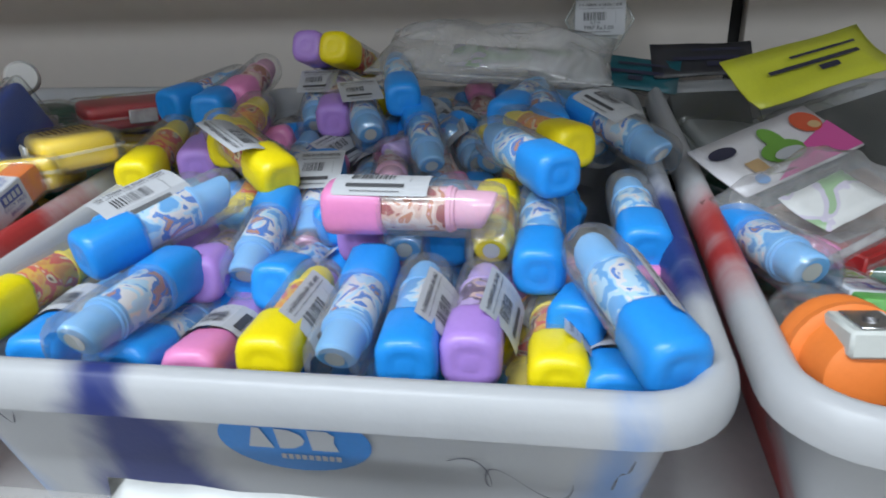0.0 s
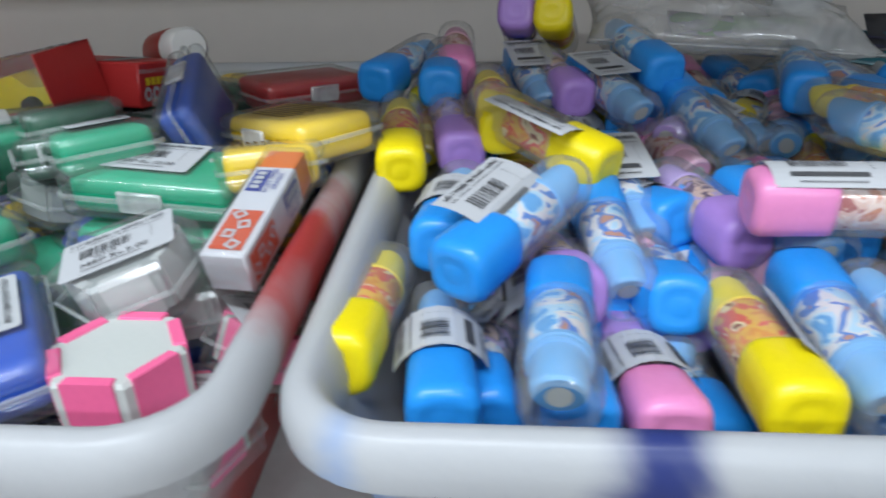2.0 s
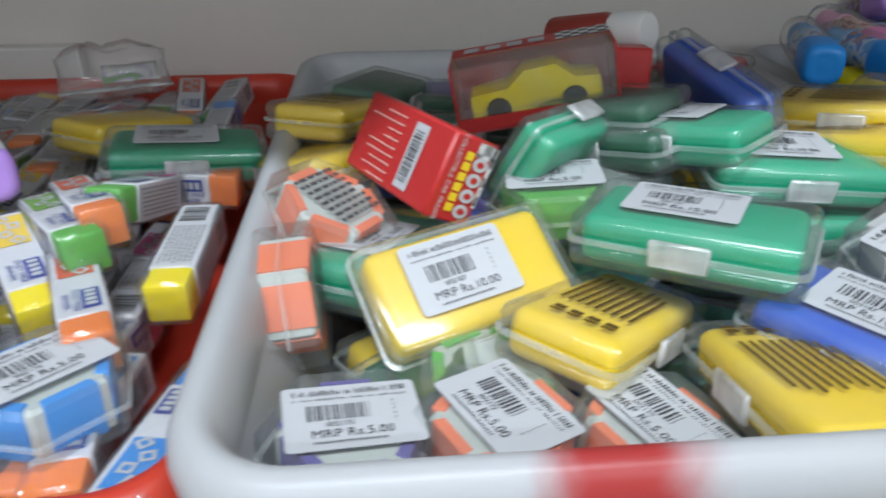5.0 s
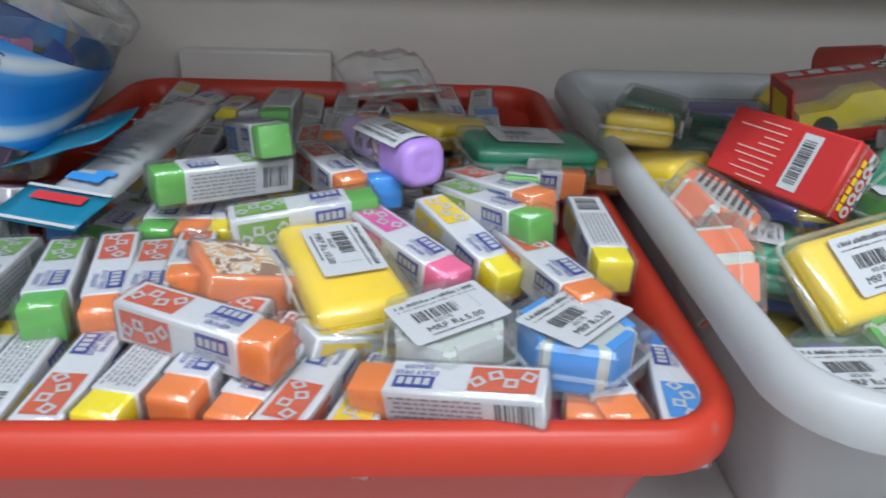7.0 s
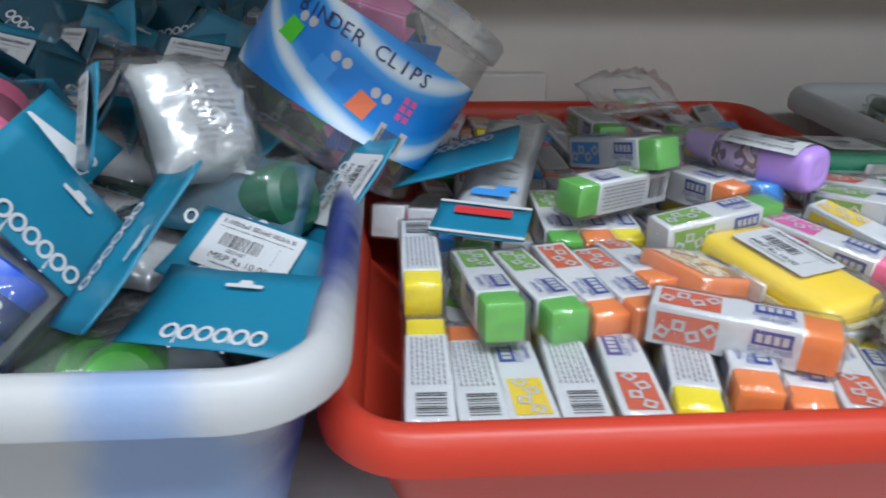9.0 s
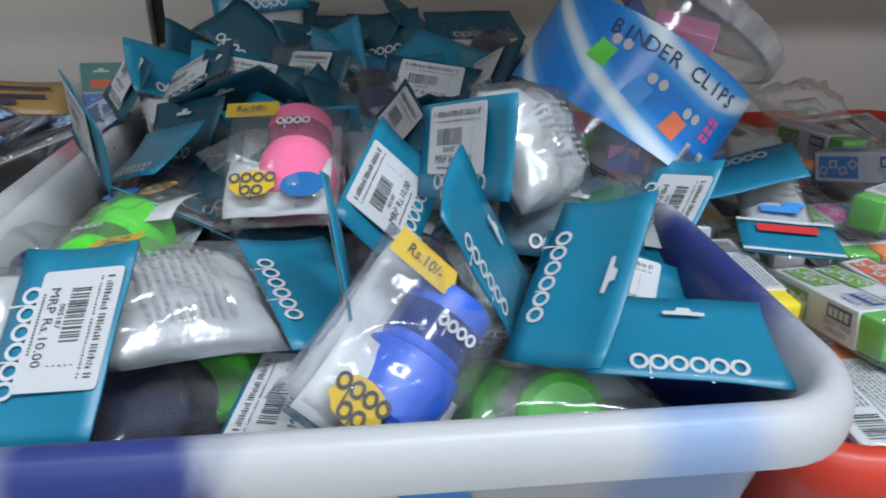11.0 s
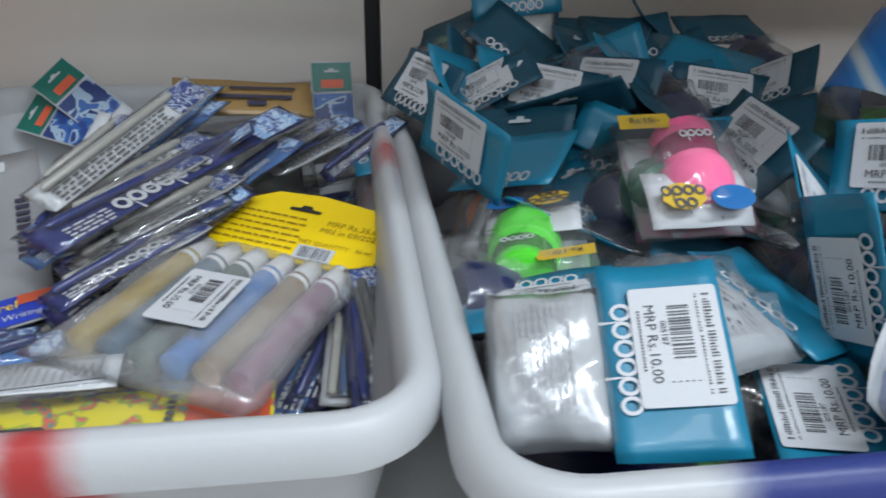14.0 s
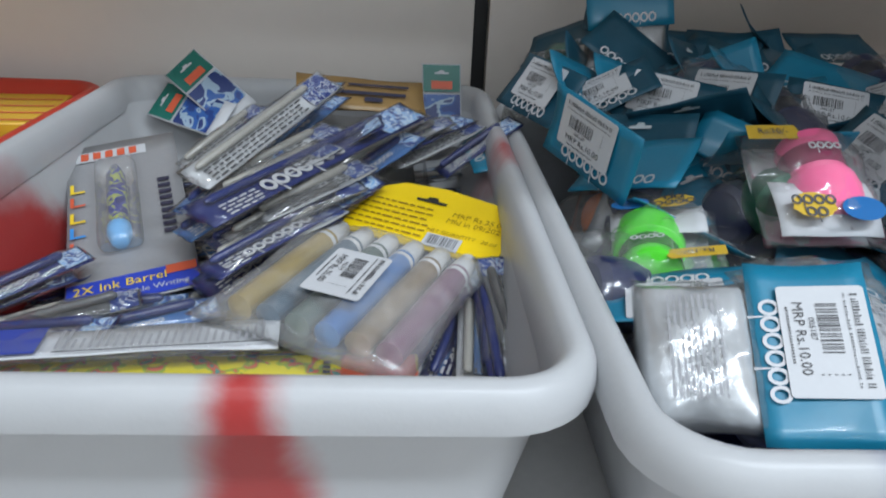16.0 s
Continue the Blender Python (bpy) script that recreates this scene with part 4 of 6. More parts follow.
def toy_box(m, window=False):
    """A small red printed carton; with a window it shows a yellow toy car. Local z = 0 is its upper face."""
    def build():
        t = thing("toy_car_carton", "red checked carton " + ("with a window showing a yellow toy car" if window else "with white printing and barcode"), "carton", "toy cartons")
        L, W, H = (0.036 if window else 0.0165), 0.0185, (0.030 if window else 0.0220)
        red = plastic("carton_red", (0.50, 0.025, 0.025), 0.35, 0.08)
        chk, nt, b = base_mat("checker_print")
        ck = node(nt, "ShaderNodeTexChecker", Scale=260.0)
        ck.inputs[1].default_value, ck.inputs[2].default_value = (0.02, 0.02, 0.02, 1), (0.75, 0.75, 0.75, 1)
        tc = nt.nodes.new("ShaderNodeTexCoord")
        nt.links.new(tc.outputs["Object"], ck.inputs[0])
        nt.links.new(ck.outputs[0], b.inputs["Base Color"])
        if not window:
            part("carton", box(-L, L, -0.031, 0.031, -H, 0, 0.001, 1), red, t, "red printed card")
            part("barcode_patch", ink_bars([(-0.013, 0.013, -0.016, -0.007)], 0.0004), PAPER, t, "white barcode patch", False)
            part("barcode", ink_bars(barcode_rects(-0.010, 0.010, -0.0145, -0.0085, 4), 0.0008), INK, t, "", False)["kind"] = "stuff"
            rnd = random.Random(3)
            lines = [(-0.0145 + 0.0033 * j, -0.0139 + 0.0033 * j, 0.000, 0.000 + rnd.uniform(0.010, 0.027)) for j in range(9)]
            part("small_print", ink_bars(lines, 0.0004), plastic("pale_red_ink", (0.75, 0.4, 0.35), 0.5), t, "", False)
            mm = pose(0, -0.0313, -H / 2, 90, 0, 0) @ pose(0, 0, 0, 0, 0, 180)
            for name, rects, mat, words in (("checker", [(-L + 0.001, -L + 0.0065, 0.001, H / 2 - 0.001)], chk, "black and white check corner"), ("checker", [(-L + 0.001, L - 0.008, 0.0085, 0.0105)], chk, "black and white check band")):
                part(name, ink_bars(rects), mat, t, words, False).matrix_local = mm
            for k in range(4):
                cx = -0.0075 + 0.0062 * k
                o = [(cx + 0.0028 * math.cos(q), 0.0045 + 0.0036 * math.sin(q)) for q in [2 * math.pi * i / 12 for i in range(12)]]
                part("title", flat(o, 0.0002), PAPER, t, "white title shape", False).matrix_local = mm
                o = [(cx + 0.0013 * math.cos(q), 0.0045 + 0.0018 * math.sin(q)) for q in [2 * math.pi * i / 8 for i in range(8)]]
                part("title_hollow", flat(o, 0.0004), red, t, "", False).matrix_local = mm
            for k in range(6):
                part("flash", ink_bars([(-0.0110 + 0.0040 * k, -0.0078 + 0.0040 * k, -0.0035, 0.0002)], 0.0002), PRINTS["yellow"], t, "yellow title shape", False).matrix_local = mm
            lettering("lettering", "COLLECTIBLE CAR ERASER", 0.0028, PAPER, t, mm @ pose(0, -0.0068, 0.0004))
        else:
            for nm, d in (("end", (-L, -L + 0.001)), ("end", (L - 0.001, L))):
                part(nm, box(d[0], d[1], -W, W, -H, 0, 0.0002, 1), red, t, "red card end")
            part("back", box(-L, L, W - 0.001, W, -H, 0), red, t, "red card back", False)
            part("tray", box(-L, L, -W, W, -H, -H + 0.001), PAPER, t, "white card tray", False)
            part("front_lip", box(-L, L, -W, -W + 0.001, -H, -H + 0.007), red, t, "", False)
            part("top_flap", box(-L, L, 0.002, W, -0.001, 0), red, t, "red printed top", False)
            part("checker", ink_bars([(-L + 0.048, L, 0.003, W - 0.001)], 0.0003), chk, t, "black and white check", False)
            part("title", ink_bars([(-0.030 + 0.010 * k, -0.023 + 0.010 * k, 0.006, 0.014) for k in range(4)], 0.0004), PAPER, t, "white title shapes", False)
            e1 = part("end_print", ink_bars([(-0.012, 0.012, -0.004, 0.010)], 0.0003), PRINTS["yellow"], t, "yellow badge", False)
            e1.matrix_local = pose(-L, 0, -H / 2, 90, 0, -90)
            body = [(-0.030, -0.022, 0.004), (-0.029, -0.016, 0.010), (-0.012, -0.0145, 0.011), (-0.004, -0.008, 0.010), (0.010, -0.0075, 0.0095), (0.018, -0.014, 0.011), (0.029, -0.0155, 0.010), (0.030, -0.022, 0.004)]
            rings = [[(x, -w, -0.026), (x, w, -0.026), (x, w * 0.9, z), (x, -w * 0.9, z)] for x, z, w in body]
            part("car_body", loft(rings), tint("yellow", 0.3), t, "yellow toy car")
            for sx in (-0.017, 0.017):
                for sy in (-0.011, 0.0105):
                    wh = turned([(-0.002, 0.001), (-0.002, 0.0055), (0.0015, 0.0058), (0.0022, 0.0035)], 14)
                    p = part("wheel", wh, BLACK, t, "black toy wheel")
                    p.matrix_local = pose(sx, sy, -0.0235, 0, 0, 90)
            part("window_film", box(-L + 0.001, L - 0.001, -W - 0.0004, 0.002, -H + 0.007, 0.0004, 0.001, 1), CLEAR, t, "clear window film")
        return t
    return placed(("toybox", window), m, build)


def pen_pack(m, c=0, w=0.018, L=0.175):
    """A long clear sleeve with a pen and a printed strip; local x along it."""
    def build():
        k3 = c % 4
        t = thing("pen_pack", ("navy printed pen pack in a long clear sleeve", "white printed pen pack in a long clear sleeve", "pale blue printed pen pack in a clear sleeve", "silver grey pen pack in a long clear sleeve")[k3], "pen", "pen packs")
        base = plastic("pen_strip_%d" % k3, ((0.008, 0.018, 0.12), (0.46, 0.47, 0.48), (0.06, 0.16, 0.38), (0.12, 0.125, 0.13))[k3], 0.35, 0.25, 0.2, 50.0)
        part("strip", sheet(L * 0.97, w * 0.84, 0.001, 16, 4, 0.0005, 0.0008, c), base, t, "printed paper strip")
        part("end_patch", ink_bars([(L * 0.27, L * 0.47, -w * 0.40, w * 0.40)], 0.0018), printed("pen_photo_%d" % (k3 % 2), (((0.25, 0.45, 0.72), (0.55, 0.66, 0.78), (0.10, 0.22, 0.5), (0.02, 0.04, 0.2), (0.5, 0.6, 0.7)), ((0.02, 0.04, 0.18), (0.03, 0.07, 0.26), (0.42, 0.45, 0.5), (0.02, 0.03, 0.15), (0.3, 0.4, 0.55)))[k3 % 2], 170.0), t, "printed picture at the end", False)
        part("barrel", turned([(-L * 0.44, 0.0008), (-L * 0.42, 0.0020), (L * 0.12, 0.0022), (L * 0.30, 0.0022), (L * 0.33, 0.001)], 10), plastic("barrel_%d" % k3, ((0.02, 0.03, 0.12), (0.32, 0.31, 0.28), (0.03, 0.04, 0.12), (0.10, 0.10, 0.10))[k3], 0.3), t, "plastic pen barrel").location = (0, w * 0.2, 0.0035)
        if k3 in (0, 2):
            wm = part("title", wordmark(min(0.06, L * 0.4), 0.01, 7, 0.5), PAPER, t, "white letter shapes", False)
            wm.location = (-L * 0.10, -w * 0.10, 0.0024)
        rnd = random.Random(c)
        rects = []
        for j in range(4):
            x = -L * 0.42
            while x < L * 0.22:
                ww = rnd.uniform(0.002, 0.006)
                if k3 in (1, 3) or x < -L * 0.30:
                    rects.append((x, x + ww, -w * 0.36 + j * 0.0026, -w * 0.36 + 0.0012 + j * 0.0026))
                x += ww + 0.0014
        part("small_print", ink_bars(rects, 0.0022), PAPER if k3 not in (1, 3) else INK, t, "", False)
        pp = part("sleeve", pillow(w, L, 0.0052, 6, 16, 0.0006, c + 3), PEN_FILM, t, "crinkled clear sleeve")
        pp.matrix_local = pose(0, 0, 0.001, 0, 0, 90)
        return t
    return placed(("pen", c, w, L), m, build)


PEN_FILM = film("sleeve_film", haze=0.025, rough=0.10, wrinkle=0.9, scale=60.0, gloss=0.08)


def picture_eraser(m, c="orange"):
    """A flat wrapped eraser with a white printed top; local z = 0 is its top."""
    def build():
        t = thing("picture_eraser", "flat orange eraser with a printed animal picture label", "eraser")
        part("eraser", box(-0.022, 0.022, -0.017, 0.017, -0.014, 0, 0.0012, 2), tint(c, 0.5), t)
        part("picture", ink_bars([(-0.019, 0.007, -0.015, 0.015)], 0.0004), printed("animal_print", [(0.75, 0.72, 0.66), (0.75, 0.36, 0.08), (0.8, 0.75, 0.7), (0.3, 0.1, 0.03)], 110.0), t, "printed picture", False)
        part("side_print", ink_bars([(0.0072, 0.020, -0.015, 0.015)], 0.0004), PAPER, t, "", False)
        part("badge", ink_bars([(0.010, 0.0165, -0.008, 0.010)], 0.0007), NAVY, t, "", False)
        part("wrapper", box(-0.0232, 0.0232, -0.0182, 0.0182, -0.0152, 0.0012, 0.002, 1), CLEAR, t, "clear film")
        return t
    return placed(("picture", c), m, build)


def pot_pouch(m, c="lime", seed=1):
    """A sharpener pot in a clear pouch with no card in view."""
    def build():
        t = thing("sharpener_pouch", {"hotpink": "pink", "lime": "bright green", "navy": "dark blue", "deepnavy": "very dark blue"}.get(c, c) + " sharpener pot in a crinkled clear pouch", "sharpener", "teal carded packs")
        sharpener_pot(t, c, Matrix.Diagonal((0.88, 0.88, 0.88, 1)))
        bars = part("print", ink_bars([(-0.016 + 0.0045 * k, -0.013 + 0.0045 * k, -0.004, 0.004 + 0.001 * (k % 2)) for k in range(3)], 0.0182), INK, t, "", False)
        p = part("pouch", pillow(0.078, 0.064, 0.0185, seed=seed, wave=0.0011), POUCH, t, "crinkled clear pouch")
        return t
    return placed(("potpouch", c, seed), m, build)


def lead_pack(m):
    """A long silver pack with a teal and red header; local x runs from the header up the pack."""
    t = thing("refill_pack", "long silver pack with a teal and red header card", "stationery pack")
    f = part("foil", pillow(0.034, 0.105, 0.005, 6, 14, 0.0007, 5), FOIL, t, "silver printed film")
    f.matrix_local = pose(0.036, 0, 0, 0, 0, 90)
    part("header", sheet(0.026, 0.042, 0.001, 4, 6, 0.0008, 0.0004, 2), TEAL, t, "teal header card").location = (-0.026, 0, 0.003)
    part("border", ink_bars([(-0.0395, -0.0375, -0.021, 0.021), (-0.015, -0.013, -0.021, 0.021)], 0.0054), PAPER, t, "", False)
    part("badge", ink_bars([(-0.024, -0.018, -0.013, 0.013)], 0.0058), plastic("badge_red", (0.55, 0.03, 0.03), 0.4), t, "red badge", False)
    part("picture", ink_bars([(-0.006, 0.000, -0.009, 0.009), (0.000, 0.004, -0.012, -0.002)], 0.0056), PRINTS["blue"], t, "blue picture", False)
    part("print", ink_bars([(0.012 + 0.006 * k, 0.0125 + 0.006 * k + 0.001, -0.012, 0.012 - 0.004 * (k % 3)) for k in range(11)], 0.0078), GREYINK, t, "", False)
    t.matrix_basis = m
    return t


def glitter_pack(m):
    """A clear pack of six paint tubes under a yellow header; x along the header, y to its top."""
    t = thing("glitter_tube_pack", "clear pack of six glitter paint tubes with yellow header card", "paint pack")
    yel = plastic("header_yellow", (0.83, 0.58, 0.0), 0.35, 0.06)
    w = 0.093
    bm = bmesh.new()
    pts = [(-w / 2, -0.022), (w / 2, -0.022), (w / 2 + 0.002, 0.018), (w / 2 - 0.004, 0.0215), (0.004, 0.026), (-0.020, 0.024), (-w / 2, 0.006)]
    a = [bm.verts.new((x, y, 0.0)) for x, y in pts]
    b = [bm.verts.new((x, y, 0.001)) for x, y in pts]
    bm.faces.new(b)
    for i in range(7):
        bm.faces.new((a[i], a[(i + 1) % 7], b[(i + 1) % 7], b[i]))
    h = part("header_card", bm, yel, t, "yellow printed header card", False)
    h.matrix_local = pose(0, -0.022, 0) @ pose(0, 0, 0, 15) @ pose(0, 0.022, 0)
    part("slot", flat(slot_shape(1.1), 0.0016), BLACK, h, "hanging slot", False).location = (0, 0.013, 0)
    brown = plastic("header_ink", (0.30, 0.18, 0.0), 0.6, 0.1, 0)
    lettering("lettering", "MRP Rs.35.00\nMfd in 09/2021", 0.0052, brown, h, pose(0.029, 0.004, 0.0016))
    lettering("lettering", "NET QUANTITY   30 ml", 0.0036, brown, h, pose(0.025, -0.008, 0.0016))
    rnd = random.Random(8)
    rects = []
    for j in range(6):
        x = -0.044
        while x < 0.004:
            ww = rnd.uniform(0.002, 0.006)
            rects.append((x, min(0.006, x + ww), 0.006 - 0.0042 * j, 0.0072 - 0.0042 * j))
            x += ww + 0.001
    part("small_print", ink_bars(rects, 0.0016), brown, h, "", False)
    part("barcode_patch", ink_bars([(0.008, 0.027, -0.020, -0.0105)], 0.0018), PAPER, h, "white barcode patch", False)
    part("barcode", ink_bars(barcode_rects(0.010, 0.025, -0.0185, -0.0115, 21), 0.0021), INK, h, "", False)["kind"] = "stuff"
    mats = [plastic("glitter_" + n, c, 0.3, 0.35, 0.6, 160.0, metal=0.35) for n, c in (("gold", (0.42, 0.30, 0.08)), ("green", (0.08, 0.14, 0.12)), ("blue", (0.06, 0.20, 0.50)), ("bronze", (0.26, 0.19, 0.12)), ("plum", (0.26, 0.13, 0.20)), ("teal", (0.10, 0.16, 0.22)))]
    for k in range(6):
        x = -0.0345 + 0.0138 * k
        tube = part("tube", turned([(-0.084, 0.0012), (-0.082, 0.0059), (-0.036, 0.0062), (-0.012, 0.0058), (-0.010, 0.003)], 14), mats[(0, 5, 1, 2, 3, 4)[k]], t, "glitter paint tube")
        tube.matrix_local = pose(x, -0.024, 0.000, 0, 0, 90) 
        cap = part("tube_cap", turned([(-0.012, 0.0055), (-0.010, 0.0060), (0.008, 0.0046), (0.010, 0.003)], 14), plastic("frosted_cap", (0.60, 0.60, 0.60), 0.5, 0.08), t, "frosted white cap")
        cap.matrix_local = pose(x, -0.030, 0.000, 0, 0, 90)
    p = part("pouch", pillow(w + 0.006, 0.104, 0.0105, 18, 12, 0.0007, 31), film("pack_film", haze=0.15, rough=0.13, wrinkle=0.6, scale=50.0, gloss=0.08), t, "crinkled clear film")
    p.matrix_local = pose(0, -0.070, 0.001)
    price_label(t, pose(0.0012, -0.0794, 0.0132, 0, 0, -86), 0.0369, 0.026, price="35.00", seed=29)
    t.matrix_basis = m
    return t


def blister_card(m):
    """A grey blister card with a dark pen under a clear bubble; x across, y to the top."""
    t = thing("pen_blister_card", "grey blister card holding a dark blue pen with pale blue end", "pen")
    w, h = 0.064, 0.157
    grey = plastic("blister_grey", (0.27, 0.27, 0.28), 0.35, 0.08)
    c = part("card", sheet(w, h, 0.001, 6, 8, 0.0008, 0.0003, 1), grey, t, "grey printed card")
    part("title_patch", ink_bars([(-0.027, 0.014, h / 2 - 0.020, h / 2 - 0.009)], 0.0022), PAPER, c, "white maker's patch", False)
    part("title_print", ink_bars([(-0.024 + 0.007 * k, -0.0195 + 0.007 * k, h / 2 - 0.0185, h / 2 - 0.0105) for k in range(5)], 0.0026), PRINTS["red"], c, "red marks", False)
    part("foot_band", ink_bars([(-w / 2 + 0.0005, w / 2 - 0.0005, -h / 2 + 0.0005, -h / 2 + 0.020)], 0.0024), plastic("band_blue", (0.02, 0.05, 0.42), 0.35), c, "blue foot band", False)
    part("red_tab", ink_bars([(0.016, w / 2 - 0.0008, -h / 2 + 0.013, -h / 2 + 0.0198)], 0.0028), PRINTS["red"], c, "", False)
    lettering("lettering", "2X Ink Barrel", 0.0082, PRINTS["yellow"], c, pose(-0.006, -h / 2 + 0.0132, 0.0030))
    lettering("lettering", "For Double Writing", 0.0055, PAPER, c, pose(0.004, -h / 2 + 0.0052, 0.0030))
    for k, (col, yy) in enumerate((("yellow", 0.030), ("red", 0.016), ("yellow", 0.000), ("blue", -0.014), ("red", -0.028))):
        part("motif", ink_bars([(-0.030, -0.028, yy - 0.005, yy + 0.005), (-0.0282, -0.022, yy - 0.005, yy - 0.0032)], 0.0024), PRINTS[col], c, "coloured bracket", False)
    part("side_print", ink_bars([(0.018, 0.025, -0.030 + 0.0065 * k, -0.026 + 0.0065 * k) for k in range(9)], 0.0024), plastic("black_print", (0.03, 0.03, 0.06), 0.4), c, "dark upright letter shapes", False)
    pen = part("pen_barrel", turned([(-0.022, 0.0050), (0.010, 0.0056), (0.030, 0.0050), (0.040, 0.0025)], 16), printed("pen_print", [(0.02, 0.02, 0.15), (0.05, 0.06, 0.3), (0.4, 0.45, 0.1), (0.03, 0.03, 0.2)], 120.0), t, "dark blue printed barrel")
    pen.matrix_local = pose(-0.004, 0.000, 0.006, 0, 0, 90)
    end = part("pen_end", turned([(-0.036, 0.003), (-0.035, 0.0045), (-0.028, 0.0064), (-0.022, 0.0062), (-0.0205, 0.005)], 16), pale("blue"), t, "pale blue end")
    end.matrix_local = pose(-0.004, 0.000, 0.006, 0, 0, 90)
    part("bubble", box(-0.015, 0.008, -0.040, 0.044, 0.0015, 0.0135, 0.005, 3), CLEAR, t, "clear blister bubble")
    t.matrix_basis = m
    return t


def hang_card(m):
    """A small green hanging card with a red badge and a printed lower half; x along it from the slot end."""
    def build():
        t = thing("hanging_card", "small green and white hanging card with a red badge", "card", "green hanging cards")
        g = plastic("card_green", (0.005, 0.13, 0.10), 0.35, 0.08)
        part("card", sheet(0.062, 0.030, 0.001, 8, 4, 0.0008, 0.0005, 3), PAPER, t, "white card edge")
        part("head", ink_bars([(-0.030, -0.010, -0.014, 0.014)], 0.0022), g, t, "green printed head", False)
        part("badge", ink_bars([(-0.018, -0.012, -0.008, 0.008)], 0.0026), PRINTS["red"], t, "red badge", False)
        s = part("slot", flat(slot_shape(0.7), 0.0027), PAPER, t, "hanging slot", False)
        s.matrix_local = pose(-0.024, 0, 0, 0, 0, 90)
        part("picture", ink_bars([(-0.008, 0.022, -0.014, 0.014)], 0.0022), printed("blue_print", [(0.02, 0.05, 0.2), (0.03, 0.1, 0.32), (0.3, 0.4, 0.5), (0.02, 0.04, 0.15)], 60.0), t, "blue printed picture", False)
        return t
    return placed(("hangcard",), m, build)


def cartoon_pack(m):
    """A long yellow printed pack with a dark pen and a red end; x along it."""
    t = thing("yellow_pen_pack", "long yellow printed pen pack with a red end", "pen")
    part("card", sheet(0.170, 0.034, 0.001, 14, 3, 0.0008, 0.0004, 2), printed("yellow_doodles", [(0.78, 0.66, 0.02), (0.78, 0.66, 0.02), (0.35, 0.45, 0.05), (0.7, 0.15, 0.1), (0.1, 0.3, 0.25)], 130.0), t, "yellow doodled card")
    part("red_end", ink_bars([(0.055, 0.084, -0.016, 0.016)], 0.0024), PRINTS["red"], t, "red printed end", False)
    part("fine_print", ink_bars([(0.048, 0.051, -0.014 + 0.003 * k, -0.012 + 0.003 * k) for k in range(9)], 0.0026), INK, t, "", False)
    part("pen", turned([(-0.080, 0.0015), (-0.078, 0.0026), (-0.020, 0.0028), (-0.018, 0.0032), (0.010, 0.0030), (0.012, 0.0015)], 14), plastic("pen_dark", (0.03, 0.03, 0.035), 0.3), t, "dark pen").location = (0, -0.006, 0.004)
    part("sleeve", pillow(0.172, 0.037, 0.010, 16, 5, 0.0006, 8), POUCH, t, "clear film")
    t.matrix_basis = m
    return t


def character_pack(m):
    """A header card with plain printed shapes over a clear pouch; x along it, y to the top."""
    t = thing("printed_header_pack", "white and pink header card with green and red shapes", "eraser pack")
    w, h = 0.086, 0.040
    c = part("card", sheet(w, h, 0.0005, 8, 4, 0.0010, 0.0003, 1), plastic("glossy_card", (0.74, 0.72, 0.74), 0.25, 0.06), t, "white header card")
    bm = bmesh.new()
    bm.faces.new([bm.verts.new((x, y, 0.0022)) for x, y in ((-0.020, -h / 2 + 0.0006), (w / 2 - 0.0006, -h / 2 + 0.0006), (w / 2 - 0.0006, 0.004), (0.015, -0.004))])
    part("pink_field", bm, PRINTS["pink"], c, "pink printed field", False)
    def blob(name, cx, cy, rx, ry, mat, z):
        part(name, flat([(cx + rx * math.cos(2 * math.pi * i / 16), cy + ry * math.sin(2 * math.pi * i / 16)) for i in range(16)], z), mat, c, "plain printed shape", False)
    blob("shape", 0.000, -0.004, 0.014, 0.008, PRINTS["leaf"], 0.0028)
    blob("shape", 0.002, 0.006, 0.006, 0.009, PRINTS["leaf"], 0.0030)
    blob("shape", 0.001, -0.007, 0.010, 0.004, PAPER, 0.0034)
    blob("shape", 0.030, 0.008, 0.009, 0.0085, PRINTS["red"], 0.0028)
    blob("shape", 0.032, 0.004, 0.004, 0.003, plastic("tan_ink", (0.6, 0.4, 0.2), 0.5), 0.0032)
    blob("shape", -0.030, 0.009, 0.009, 0.0042, plastic("black_print", (0.03, 0.03, 0.06), 0.4), 0.0028)
    blob("shape", -0.027, -0.015, 0.004, 0.0035, PRINTS["blue"], 0.0030)
    part("square", ink_bars([(-0.026, -0.016, -0.011, -0.002)], 0.0026), plastic("tan_ink", (0.6, 0.4, 0.2), 0.5), c, "brown printed square", False)
    p = part("pouch", pillow(w, 0.07, 0.012, seed=77), POUCH, t, "clear pouch")
    p.matrix_local = pose(0, -0.052, -0.006)
    part("contents", box(-0.034, 0.034, -0.07, -0.028, -0.012, -0.002, 0.003), plastic("brown_block", (0.20, 0.10, 0.05), 0.5, 0.3, 0.2, 90), t, "brown block inside")
    t.matrix_basis = m
    return t


